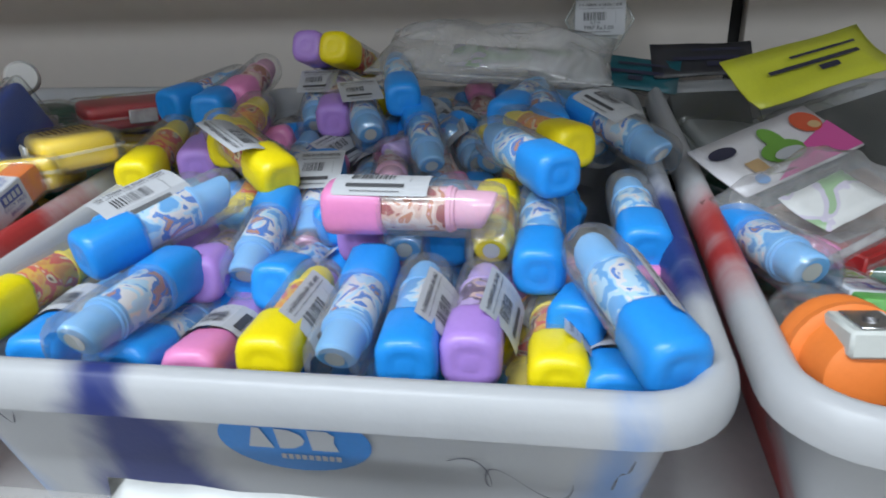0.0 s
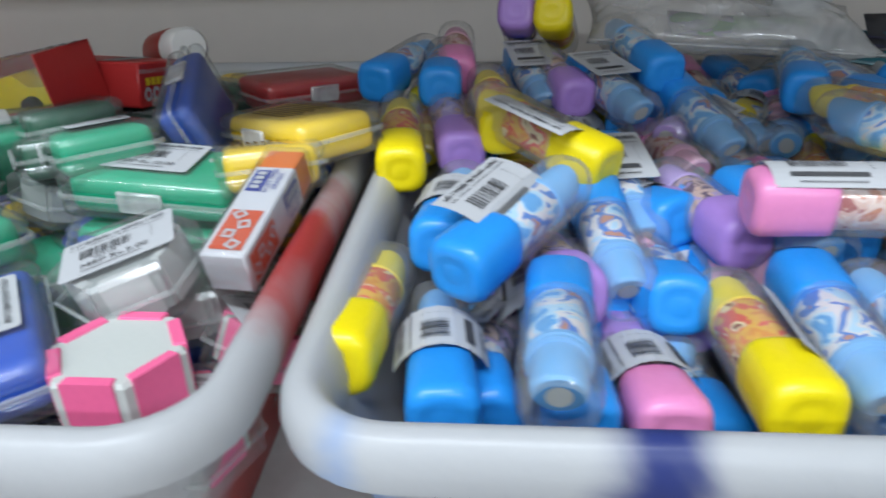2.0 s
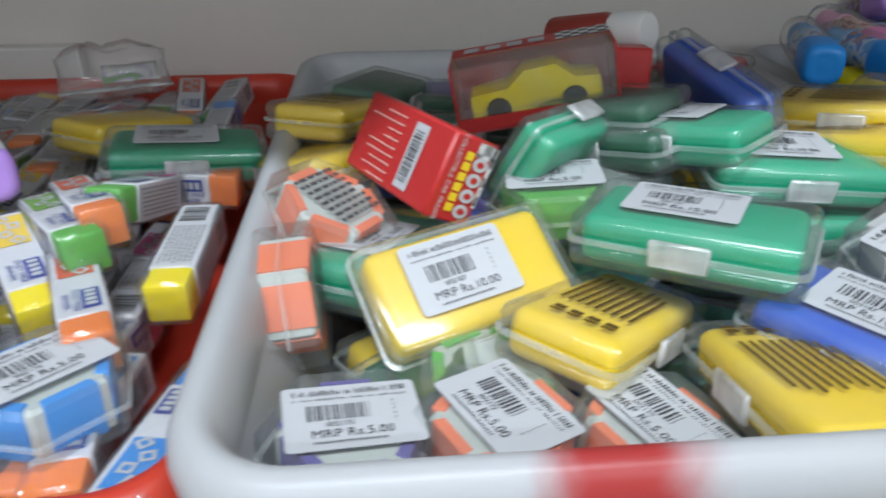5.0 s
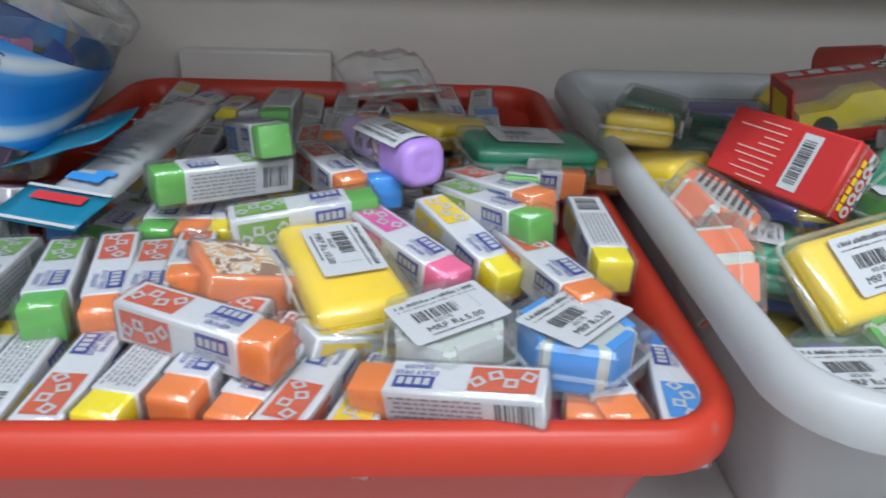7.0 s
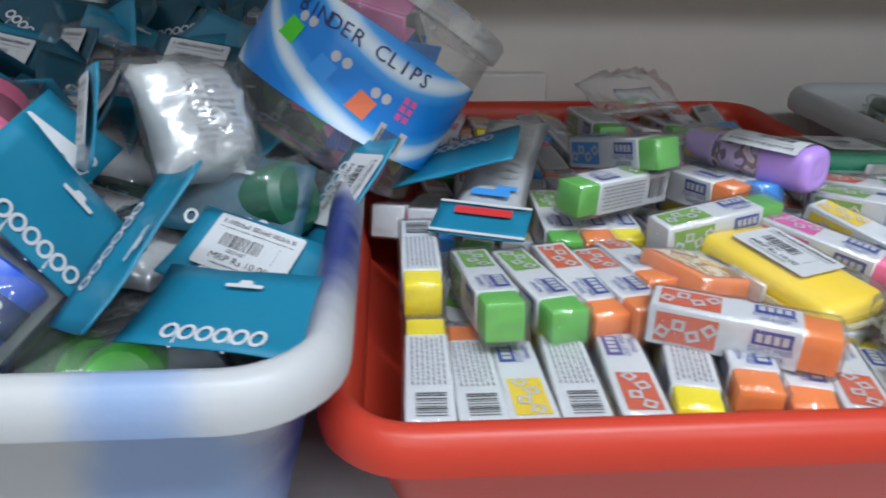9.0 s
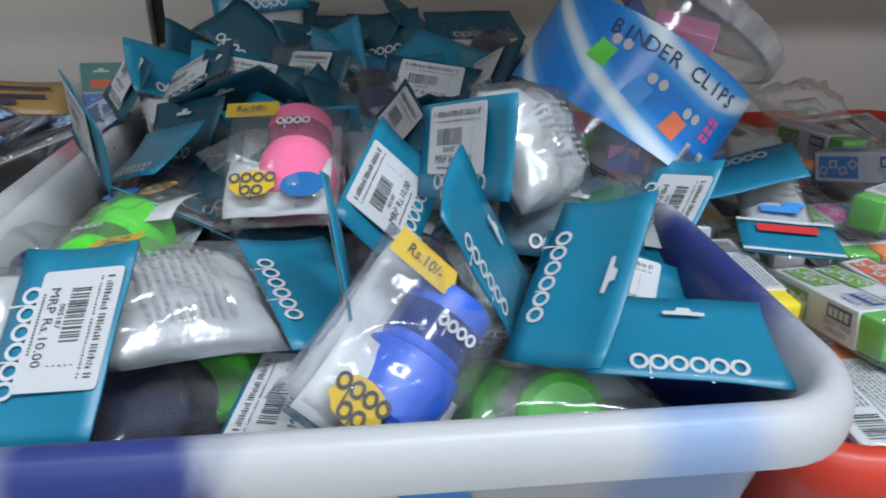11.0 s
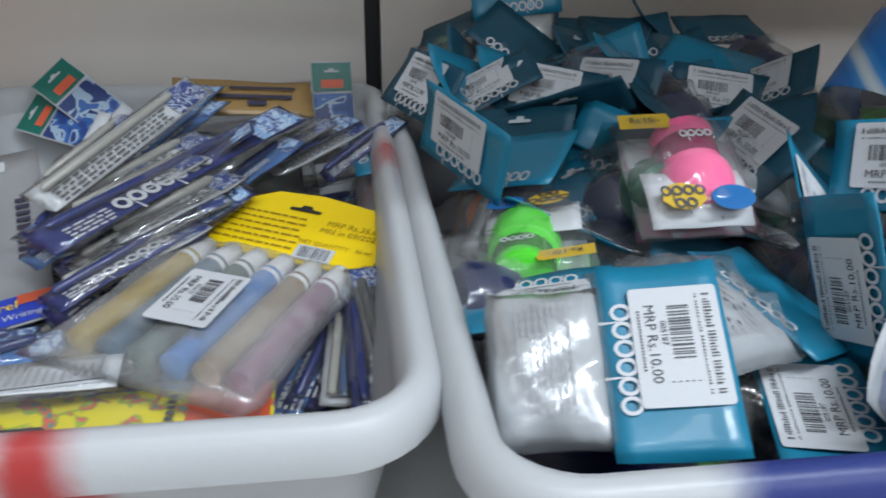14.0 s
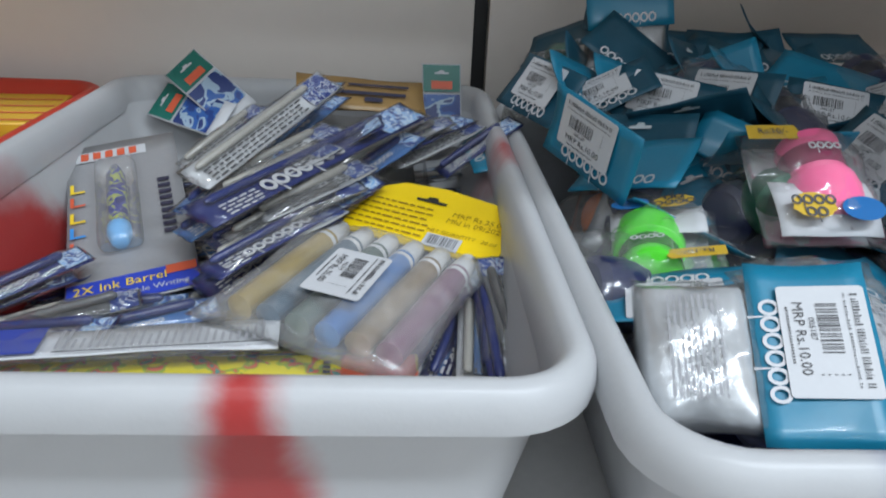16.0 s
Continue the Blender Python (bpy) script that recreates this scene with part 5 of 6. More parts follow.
def hand_sharpener(m):
    """An orange hand sharpener with a clear shavings dome and a steel blade; x from dome to blade."""
    t = thing("dome_sharpener", "orange plastic sharpener with clear dome and steel blade", "sharpener")
    part("body", turned([(-0.004, 0.016), (-0.002, 0.0185), (0.004, 0.019), (0.008, 0.0165), (0.018, 0.0155), (0.026, 0.014), (0.028, 0.011)], 26), tint("orange", 0.3), t, "glossy orange body")
    part("ring", turned([(0.006, 0.0172), (0.0075, 0.0190), (0.0105, 0.0190), (0.012, 0.0165)], 26), tint("orange", 0.3), t)
    part("dome", turned([(-0.034, 0.004), (-0.033, 0.010), (-0.028, 0.0150), (-0.018, 0.0172), (-0.003, 0.0176)], 26, True, False), film("dome_plastic", haze=0.08, rough=0.08, wrinkle=0.1, gloss=0.12), t, "clear dome")
    part("blade_seat", box(0.010, 0.030, -0.009, 0.009, 0.008, 0.0168, 0.001, 1), plastic("eraser_white", (0.52, 0.54, 0.51), 0.6, 0.06), t, "white block")
    part("blade", box(0.013, 0.029, -0.006, 0.006, 0.0170, 0.0178, 0.0003, 1), plastic("steel", (0.55, 0.55, 0.56), 0.25, 0.1, metal=1.0), t, "steel blade")
    part("screw", turned([(0, 0.0022), (0.0008, 0.0022), (0.001, 0.0012)], 10), plastic("steel", (0.55, 0.55, 0.56), 0.25, 0.1, metal=1.0), t).matrix_local = pose(0.021, 0, 0.0179, 0, -90, 0)
    t.matrix_basis = m
    return t


def carded_pouch(m, col, label, w=0.10, h=0.035, depth=0.09, dark=0.4):
    """A plain header card over a clear or milky pouch."""
    t = thing("carded_pouch", label, "stationery pack")
    part("card", sheet(w, h, 0.002, 8, 4, 0.0009, 0.0008, 5), plastic("card_%02d%02d" % (col[0] * 99, col[1] * 99), col, 0.35, 0.1), t, "printed header card")
    part("print", ink_bars([(-w * 0.30, w * 0.35, -0.001, 0.002), (-w * 0.1, w * 0.38, 0.007, 0.009), (w * 0.02, w * 0.16, -0.007, -0.003)], 0.004), plastic("black_print", (0.03, 0.03, 0.06), 0.4), t, "dark printed strokes", False)
    p = part("pouch", pillow(w, depth, 0.014, seed=41, wave=0.0012), POUCH, t, "crinkled clear pouch")
    p.matrix_local = pose(0, -h / 2 - depth / 2, -0.004)
    if dark:
        part("contents", box(-w * 0.38, w * 0.38, -h / 2 - depth * 0.85, -h / 2 - 0.01, -0.012, 0.000, 0.004), plastic("dark_contents", (0.05, 0.055, 0.05), 0.5, 0.5, 0.2, 60), t, "dark contents")
    t.matrix_basis = m
    return t


def small_bottle(m):
    t = thing("correction_bottle", "small bottle with a white screw cap", "bottle")
    part("bottle", turned([(-0.034, 0.004), (-0.033, 0.011), (0.002, 0.0115), (0.008, 0.008)], 20), plastic("bottle_red", (0.30, 0.04, 0.03), 0.35), t, "dark red bottle")
    part("cap", turned([(0.007, 0.0100), (0.008, 0.0112), (0.026, 0.0106), (0.028, 0.009)], 20), plastic("white_cap", (0.75, 0.74, 0.72), 0.4, 0.05), t, "white cap")
    t.matrix_basis = m
    return t


def yellow_carton(m):
    def build():
        t = thing("yellow_carton", "flat yellow carton with red printed lines", "carton", "yellow cartons")
        part("carton", box(-0.045, 0.045, -0.035, 0.035, -0.02, 0, 0.001, 1), plastic("carton_yellow", (0.72, 0.42, 0.03), 0.4, 0.08), t)
        part("print", ink_bars([(-0.042, 0.042, -0.030 + 0.016 * k, -0.027 + 0.016 * k) for k in range(4)], 0.0004), PRINTS["red"], t, "red lines", False)
        return t
    return placed(("ycarton",), m, build)


def clear_bag(m, w, h, milk=0.3, label="large milky clear bag lying at the back"):
    """A puffed plastic bag."""
    t = thing("plastic_bag", label, "bag")
    part("bag", pillow(w, h, 0.016, 18, 12, 0.0012, 61), film("milky_film_%d" % (milk * 100), haze=milk, rough=0.15, wrinkle=0.7, scale=35.0, gloss=0.06), t, "crinkled film")
    part("seal", sheet(w * 0.97, 0.004, 0, 10, 1, 0.0005, 0.0004, 3), film("seal_film", haze=0.5, rough=0.2), t, "welded seam").location = (0, -h / 2 + 0.003, 0.001)
    part("insert", sheet(w * 0.5, h * 0.45, 0.001, 6, 4, 0.0005, 0.0006, 4), printed("insert_print", [(0.6, 0.6, 0.58), (0.62, 0.62, 0.6), (0.5, 0.45, 0.55), (0.25, 0.4, 0.2)], 40.0), t, "faintly printed insert").location = (0.01, 0, -0.002)
    t.matrix_basis = m
    return t


def paper_strip(m):
    """A long white printed paper strip pack with a dark blue end; x along it."""
    t = thing("printed_strip_pack", "long white printed strip pack with a dark blue end", "pen")
    part("strip", sheet(0.115, 0.020, 0.001, 16, 3, 0.0006, 0.0010, 6), PAPER, t, "white printed strip")
    part("end", ink_bars([(-0.056, -0.030, -0.009, 0.009)], 0.0034), NAVY, t, "dark blue end", False)
    rnd = random.Random(2)
    rects = []
    for j in range(26):
        x = -0.024 + 0.0030 * j
        rects.append((x, x + 0.0012, -0.007, -0.007 + rnd.uniform(0.006, 0.014)))
    part("fine_print", ink_bars(rects, 0.0034), GREYINK, t, "", False)
    part("edge_line", ink_bars([(-0.024, 0.055, -0.0092, -0.0084)], 0.0034), INK, t, "", False)
    part("sleeve", pillow(0.118, 0.023, 0.005, 14, 4, 0.0005, 9), POUCH, t, "clear film")
    t.matrix_basis = m
    return t

# ---- tub of lipstick erasers ----
lipstick(pose(-0.0565, 0.2719, 1.2860, 0, -0, -1), 'pink', 'long')
lipstick(pose(-0.1714, 0.2728, 1.2780, 0, -6, 57), 'blue', 'flag')
lipstick(pose(-0.1606, 0.2198, 1.2655, 0, -5, -94), 'blue')
lipstick(pose(-0.2221, 0.2482, 1.2570, 0, 5, 86), 'yellow')
lipstick(pose(-0.1970, 0.2379, 1.2465, 0, 5, 96), 'blue', 'wrap')
lipstick(pose(-0.1545, 0.2348, 1.2420, 0, 12, 89), 'blue')
lipstick(pose(-0.1323, 0.2357, 1.2405, 0, 12, 94), 'pink', 'wrap')
lipstick(pose(-0.0994, 0.2331, 1.2555, 0, 4, 92), 'yellow', 'side')
lipstick(pose(-0.0750, 0.2325, 1.2590, 0, 2, -89), 'blue')
lipstick(pose(-0.0513, 0.2359, 1.2570, 0, 2, 94), 'blue', 'side')
lipstick(pose(-0.0279, 0.2409, 1.2555, 0, 4, 91), 'purple', 'side')
lipstick(pose(0.0012, 0.2414, 1.2450, 0, 8, 93), 'yellow', 'side')
lipstick(pose(0.0249, 0.2200, 1.2760, 0, -6, 111), 'blue', 'side')
lipstick(pose(0.0212, 0.2379, 1.2380, 0, 14, 92), 'blue', 'wrap')
lipstick(pose(0.0368, 0.3156, 1.2660, 0, -0, 92), 'blue')
lipstick(pose(-0.0062, 0.2960, 1.2655, 0, -2, 91), 'blue')
lipstick(pose(-0.0165, 0.3347, 1.2895, 0, 1, 119), 'blue')
lipstick(pose(-0.0089, 0.3733, 1.2875, 0, 4, 120), 'yellow')
lipstick(pose(0.0339, 0.3849, 1.2850, 0, 8, -54), 'blue', 'long')
lipstick(pose(0.0081, 0.4146, 1.2780, 0, 6, -62), 'blue')
lipstick(pose(-0.1194, 0.4285, 1.2820, 0, 6, -69), 'blue', 'cap')
lipstick(pose(-0.0776, 0.4063, 1.2740, 0, 12, -73), 'blue')
lipstick(pose(-0.1022, 0.4607, 1.2975, 0, -8, 105), 'blue')
lipstick(pose(-0.1593, 0.4623, 1.2800, 0, 10, -79), 'blue', 'cap')
lipstick(pose(-0.1619, 0.3474, 1.2860, 0, -11, 137), 'yellow', 'flag')
lipstick(pose(-0.1240, 0.3414, 1.2600, 0, 12, -82), 'blue', 'cap')
lipstick(pose(-0.1361, 0.2932, 1.2605, 0, 8, -85), 'blue')
lipstick(pose(-0.0951, 0.3240, 1.2615, 0, 1, 103), 'purple')
lipstick(pose(-0.0702, 0.3063, 1.2635, 0, -2, -79), 'blue')
lipstick(pose(-0.0515, 0.3272, 1.2595, 0, 1, 95), 'blue')
lipstick(pose(-0.0270, 0.3022, 1.2660, 0, -3, -88), 'yellow')
lipstick(pose(0.0412, 0.3072, 1.2445, 0, 9, 89), 'pink')
lipstick(pose(-0.2161, 0.4025, 1.2695, 0, 7, -87), 'yellow')
lipstick(pose(-0.1960, 0.4075, 1.2680, 0, 12, -87), 'purple')
lipstick(pose(-0.1966, 0.3091, 1.2660, 0, 3, 85), 'blue', 'wrap')
lipstick(pose(-0.2036, 0.4603, 1.2955, 0, -5, 93), 'pink')
lipstick(pose(-0.2327, 0.4558, 1.2910, 0, -2, 72), 'blue')
lipstick(pose(-0.1660, 0.5149, 1.3010, 0, 24, 84), 'purple')
lipstick(pose(-0.1430, 0.5083, 1.3010, 0, 24, 80), 'yellow')
lipstick(pose(-0.1809, 0.3896, 1.2865, 0, -4, 97), 'yellow')
lipstick(pose(-0.2019, 0.3876, 1.2775, 0, -5, 101), 'purple')
lipstick(pose(-0.2246, 0.3676, 1.2775, 0, -5, 97), 'yellow')
lipstick(pose(-0.2095, 0.4374, 1.2925, 0, -1, 92), 'blue')
lipstick(pose(-0.0204, 0.4373, 1.2890, 0, -2, 75), 'blue')
lipstick(pose(-0.0082, 0.4148, 1.2875, 0, -2, 98), 'blue')
lipstick(pose(-0.1568, 0.2899, 1.2515, 0, 10, 98), 'purple')
lipstick(pose(-0.1162, 0.2913, 1.2460, 0, 14, 88), 'blue')
lipstick(pose(-0.1459, 0.4594, 1.2830, 0, -5, 103), 'purple')
lipstick(pose(-0.1276, 0.2955, 1.2460, 0, 9, 105), 'blue')
lipstick(pose(0.0168, 0.2666, 1.2510, 0, 8, 76), 'blue')
clear_bag(pose(-0.044, 0.505, 1.303, 10, 3, -4), 0.165, 0.085, 0.30)
hexagon_eraser(pose(0.030, 0.585, 1.314, 78, 0, 0), 'grey', True, True, 'grey')

# ---- tub of cased erasers ----
eraser_case(pose(-0.3813, 0.2625, 1.2869, -1.6, -3.5, -34.3) @ pose(0.004, -0.002, -0.0006), 'green', True, False)
eraser_case(pose(-0.3192, 0.3164, 1.2860, 4.2, 2.9, -5) @ pose(0.004, -0.002, -0.0006), 'green', True, False)
eraser_case(pose(-0.3368, 0.2181, 1.2712, 4.8, -0.6, -55.2) @ pose(0.004, -0.002, -0.0006), 'navy', True, False)
eraser_case(pose(-0.3231, 0.3175, 1.2520, 0, 14, 26), 'navy', False, False)
eraser_case(pose(-0.4568, 0.2589, 1.2672, 35.2, -3.2, 22) @ pose(0.004, -0.002, -0.0006), 'amber', True, False)
eraser_case(pose(-0.4076, 0.2472, 1.2600, 0, 14, 46), 'amber', False, True)
eraser_case(pose(-0.3662, 0.2011, 1.2660, 0, -13, -90), 'amber', False, True)
hexagon_eraser(pose(-0.4153, 0.3079, 1.2766, -0.9, -4.7, -6.9), 'leaf', True, True, 'leaf')
hexagon_eraser(pose(-0.3023, 0.2465, 1.2774, 2, -14.1, 24.2), 'white', True, True, 'grey')
hexagon_eraser(pose(-0.2941, 0.2669, 1.2575, 0, -4, 19), 'white', True, False, 'grey')
hexagon_eraser(pose(-0.2881, 0.2089, 1.2660, 0, -0, -0), 'hotpink', False, False, 'white')
hexagon_eraser(pose(-0.2742, 0.2055, 1.2460, 0, -0, 9), 'hotpink', True, True, 'white')
hexagon_eraser(pose(-0.3746, 0.3415, 1.2680, 0, 10, 36), 'grey', True, False, 'grey')
eraser_case(pose(-0.4129, 0.3406, 1.2825, -62, 5, 47), 'green', False, False)
toy_box(pose(-0.4146, 0.3729, 1.3140, 0, -11, -9), True)
toy_box(pose(-0.4528, 0.2935, 1.2840, 89.6, -61.3, 28.8) @ pose(0, -0.031, -0.011, 90, 0, 0).inverted())
eraser_case(pose(-0.5193, 0.3774, 1.2680, 0, -15, -52), 'amber', False, False)
hexagon_eraser(pose(-0.5003, 0.3080, 1.2720, 25, 5, 58), 'coral', True, False, 'white')
hexagon_eraser(pose(-0.5066, 0.2693, 1.2535, 85, -9, 93), 'coral', True, False, 'white')
eraser_case(pose(-0.4836, 0.3036, 1.2585, 0, 8, 64), 'green', True, False)
hexagon_eraser(pose(-0.4760, 0.2330, 1.2440, 0, -20, -31), 'shadegreen', True, False, 'shadegreen')
hexagon_eraser(pose(-0.4500, 0.2300, 1.2470, 8, 0, 30), 'leaf', True, False, 'white')
hexagon_eraser(pose(-0.4921, 0.2026, 1.2521, 0.1, 4.7, 8.9), 'violet', True, True, 'white')
hexagon_eraser(pose(-0.4508, 0.2028, 1.2520, -1.4, 0, -63.5), 'coral', True, True, 'white')
hexagon_eraser(pose(-0.4071, 0.2010, 1.2479, -5.3, 3.2, -62.3), 'coral', True, True, 'white')
eraser_case(pose(-0.3142, 0.3767, 1.2900, -70, 11, -75), 'navy', False, False)
eraser_case(pose(-0.2695, 0.3525, 1.2950, 0, -8, -44), 'amber', False, True)
eraser_case(pose(-0.2801, 0.3356, 1.2860, 0, -15, -67), 'amber', False, True)
# green erasers at the back carry their shade in the tint
eraser_case(pose(-0.3526, 0.4294, 1.2885, 0, 8, 63), 'shadegreen', False, False)
eraser_case(pose(-0.3863, 0.3618, 1.2965, 0, -10, -47), 'shadegreen', False, False)
eraser_case(pose(-0.4806, 0.4700, 1.2750, 8, 6, 68), 'shadegreen', False, False)
eraser_case(pose(-0.5054, 0.4180, 1.2800, 0, 12, 70), 'amber', False, True)
eraser_case(pose(-0.2938, 0.4600, 1.2865, 0, 5, 48), 'red', False, False)
toy_box(pose(-0.3800, 0.4060, 1.3070, 0, 9, 77))
small_bottle(pose(-0.3598, 0.4427, 1.3040, 0, -11, -51))
block_eraser(pose(-0.2641, 0.2742, 1.2855, 0, -14, 83), 'orange', 'red')
hexagon_eraser(pose(-0.2577, 0.2601, 1.2440, 0, 23, 38), 'hotpink', True, True, 'white')
hexagon_eraser(pose(-0.3128, 0.1985, 1.2440, 0, -0, 0), 'coral', True, False, 'white')
eraser_case(pose(-0.3182, 0.3141, 1.2620, 0, -0, -6), 'green', False, False)
eraser_case(pose(-0.3570, 0.3366, 1.2935, 0, -11, -50), 'green', True, False)
eraser_case(pose(-0.3798, 0.3511, 1.2860, 0, -13, -55), 'shadegreen', False, False)
eraser_case(pose(-0.3480, 0.4255, 1.2840, 0, 13, 69), 'shadegreen', False, False)

# ---- tub of sleeved bar erasers ----
block_eraser(pose(-0.8196, 0.2213, 1.2455, 0, -1, 89), 'yellow', 'yellow', 'code')
block_eraser(pose(-0.8038, 0.2209, 1.2440, 0, 2, 91), 'orange', 'red', 'code')
block_eraser(pose(-0.7880, 0.2209, 1.2435, 0, 3, 91), 'yellow', 'yellow', 'logo')
block_eraser(pose(-0.7702, 0.2203, 1.2450, 0, -0, 89), 'yellow', 'yellow', 'code')
block_eraser(pose(-0.7496, 0.2215, 1.2445, 0, 1, 86), 'orange', 'red', 'logo')
block_eraser(pose(-0.7278, 0.2213, 1.2470, 0, -0, -103), 'yellow', 'yellow', 'code')
block_eraser(pose(-0.7059, 0.2256, 1.2500, 0, -0, -104), 'orange', 'red', 'logo')
block_eraser(pose(-0.6869, 0.2217, 1.2450, 0, -0, -107), 'orange', 'red', 'logo')
block_eraser(pose(-0.6710, 0.2179, 1.2430, 0, 5, 73), 'orange', 'red', 'logo')
block_eraser(pose(-0.6281, 0.1999, 1.2540, -2.5, 8.1, 164), 'orange', 'red', 'logo')
block_eraser(pose(-0.6510, 0.2188, 1.2385, 0, 6, 74), 'yellow', 'yellow', 'logo')
block_eraser(pose(-0.5473, 0.2189, 1.2425, 0, 5, 80), 'blue', 'blue', 'logo')
block_eraser(pose(-0.5751, 0.2237, 1.2440, -0, -0, -81), 'orange', 'red', 'logo')
block_eraser(pose(-0.5764, 0.2259, 1.2420, 0, -0, -101), 'orange', 'blue', 'logo')
block_eraser(pose(-0.8195, 0.2889, 1.2580, 0, -0, -90), 'yellow', 'yellow', 'code')
block_eraser(pose(-0.7955, 0.2604, 1.2605, 0, -8, -84), 'leaf', 'leaf', 'logo')
block_eraser(pose(-0.7743, 0.2652, 1.2560, 0, -4, -77), 'leaf', 'leaf', 'logo')
block_eraser(pose(-0.7560, 0.2704, 1.2535, 0, 1, -78), 'orange', 'red', 'logo')
block_eraser(pose(-0.7403, 0.2692, 1.2540, 0, -4, -79), 'orange', 'red', 'logo')
block_eraser(pose(-0.7289, 0.2895, 1.2540, 0, -7, -81), 'orange', 'red', 'logo')
block_eraser(pose(-0.7087, 0.2248, 1.2620, 0, -0, -26), 'orange', 'red', 'logo')
picture_eraser(pose(-0.7006, 0.2737, 1.2560, 0, 16, 28))
eraser_case(pose(-0.6681, 0.2806, 1.2609, -1.3, 4.5, -68.3) @ pose(0.009, -0.002, -0.0006), 'amber', True, False)
block_eraser(pose(-0.6400, 0.2847, 1.2615, 0, 5, -51), 'hotpink', 'pink', 'logo')
block_eraser(pose(-0.6145, 0.2924, 1.2610, 0, 9, -59), 'yellow', 'yellow', 'logo')
block_eraser(pose(-0.5848, 0.2670, 1.2620, 0, -0, -66), 'orange', 'red', 'logo')
block_eraser(pose(-0.5574, 0.2987, 1.2615, 0, 1, -90), 'yellow', 'yellow', 'code')
block_eraser(pose(-0.7246, 0.3317, 1.2760, 0, -4, -147), 'leaf', 'leaf', 'logo')
block_eraser(pose(-0.6854, 0.3049, 1.2680, 0, -4, 17), 'leaf', 'leaf', 'logo')
block_eraser(pose(-0.6045, 0.3074, 1.2710, 0, -6, -54), 'leaf', 'leaf', 'logo')
block_eraser(pose(-0.6000, 0.3224, 1.2730, 0, -9, -58), 'orange', 'red', 'logo')
block_eraser(pose(-0.7515, 0.3381, 1.2535, 0, 1, -90), 'leaf', 'leaf', 'logo')
block_eraser(pose(-0.7362, 0.3384, 1.2535, 0, 1, -89), 'orange', 'pink', 'logo')
block_eraser(pose(-0.7217, 0.3387, 1.2535, 0, 1, -89), 'yellow', 'blue', 'logo')
block_eraser(pose(-0.6779, 0.3540, 1.2695, 0, -3, -63), 'orange', 'red', 'logo')
block_eraser(pose(-0.6584, 0.3547, 1.2690, 0, -6, -75), 'blue', 'blue', 'logo')
hexagon_eraser(pose(-0.6260, 0.2293, 1.2570, 0, -3.5, 27.9), 'white', True, True, 'white')
hexagon_eraser(pose(-0.5819, 0.2258, 1.2580, -1.9, 3.2, 46.7), 'blue', True, True, 'white')
lipstick(pose(-0.6525, 0.3532, 1.2780, 0, 3, 121), 'purple', 'long')
eraser_case(pose(-0.5743, 0.3862, 1.2725, 0, 5, 12), 'green', True, False)
block_eraser(pose(-0.7149, 0.3618, 1.2855, 0, -14, -63), 'leaf', 'blue', 'logo')
block_eraser(pose(-0.7114, 0.4206, 1.2805, 0, -5, -88), 'leaf', 'leaf', 'code')
eraser_case(pose(-0.6207, 0.4452, 1.2660, 0, 12, 60), 'amber', False, False)
block_eraser(pose(-0.5796, 0.3696, 1.2630, 0, 2, -4), 'orange', 'red', 'code')
block_eraser(pose(-0.5836, 0.3461, 1.2680, 0, -17, -102), 'leaf', 'pink', 'logo')
lead_pack(pose(-0.7915, 0.3070, 1.2585, 17.9, 0.8, -17.3) @ pose(0, 0, 0, 0, 0, 90) @ pose(0.026, 0, -0.003, 0, 8, 0))
block_eraser(pose(-0.8267, 0.3682, 1.2480, 0, 19, 78), 'hotpink', 'pink', 'logo')
block_eraser(pose(-0.8114, 0.3741, 1.2470, 0, 13, 79), 'yellow', 'yellow', 'code')
block_eraser(pose(-0.6515, 0.2498, 1.2400, 0, 20, 35), 'yellow', 'yellow', 'logo')
block_eraser(pose(-0.6802, 0.2623, 1.2380, 0, 18, 47), 'orange', 'red', 'logo')
block_eraser(pose(-0.6316, 0.3335, 1.2540, 0, 11, 129), 'blue', 'pink', 'logo')
clear_bag(pose(-0.655, 0.535, 1.266, 20, 0, 20), 0.07, 0.045, 0.12, 'small crumpled clear bag in the red tub')

# ---- tub of teal carded packs ----
card_pack(pose(-1.0642, 0.2112, 1.2833, 11, 36.2, -95.9), 'blue', 1, 'short', False, False, 1)
card_pack(pose(-1.0124, 0.3210, 1.3013, 30.8, -2.8, -4.2) @ pose(0, 0.047, -0.004), 'hotpink', 0, 'pot', False, False, 2, -75)
card_pack(pose(-0.9410, 0.2817, 1.3151, 75.5, -15.5, -62.3), 'blue', 1, '', False, False, 3)
foil_pouch(pose(-0.9106, 0.3102, 1.3065, 55, 9.5, 45), 3)
card_pack(pose(-0.9419, 0.2390, 1.2981, 48.4, 43.9, -5.3), 'navy', 0, 'pot', True, False, 4, 0.0, pose(-0.9404, 0.2379, 1.2939, 39.2, 61.7, 20.5))
card_pack(pose(-0.9116, 0.2216, 1.2908, 24.9, 36.3, -123.9), 'navy', 0, '', True, False, 5)
card_pack(pose(-0.8809, 0.2114, 1.2727, 13.2, -2.5, -16.8), 'lime', 0, '', True, False, 6)
card_pack(pose(-0.8520, 0.3050, 1.2750, 17, 42, -136), 'blue', 1, '', False, False, 7)
card_pack(pose(-0.8850, 0.2660, 1.2630, 25, 12, -20), 'blue', 1, '', False, False, 13)
card_pack(pose(-0.8950, 0.2950, 1.2800, 48, 8, -8), 'blue', 0, '', True, True, 17)
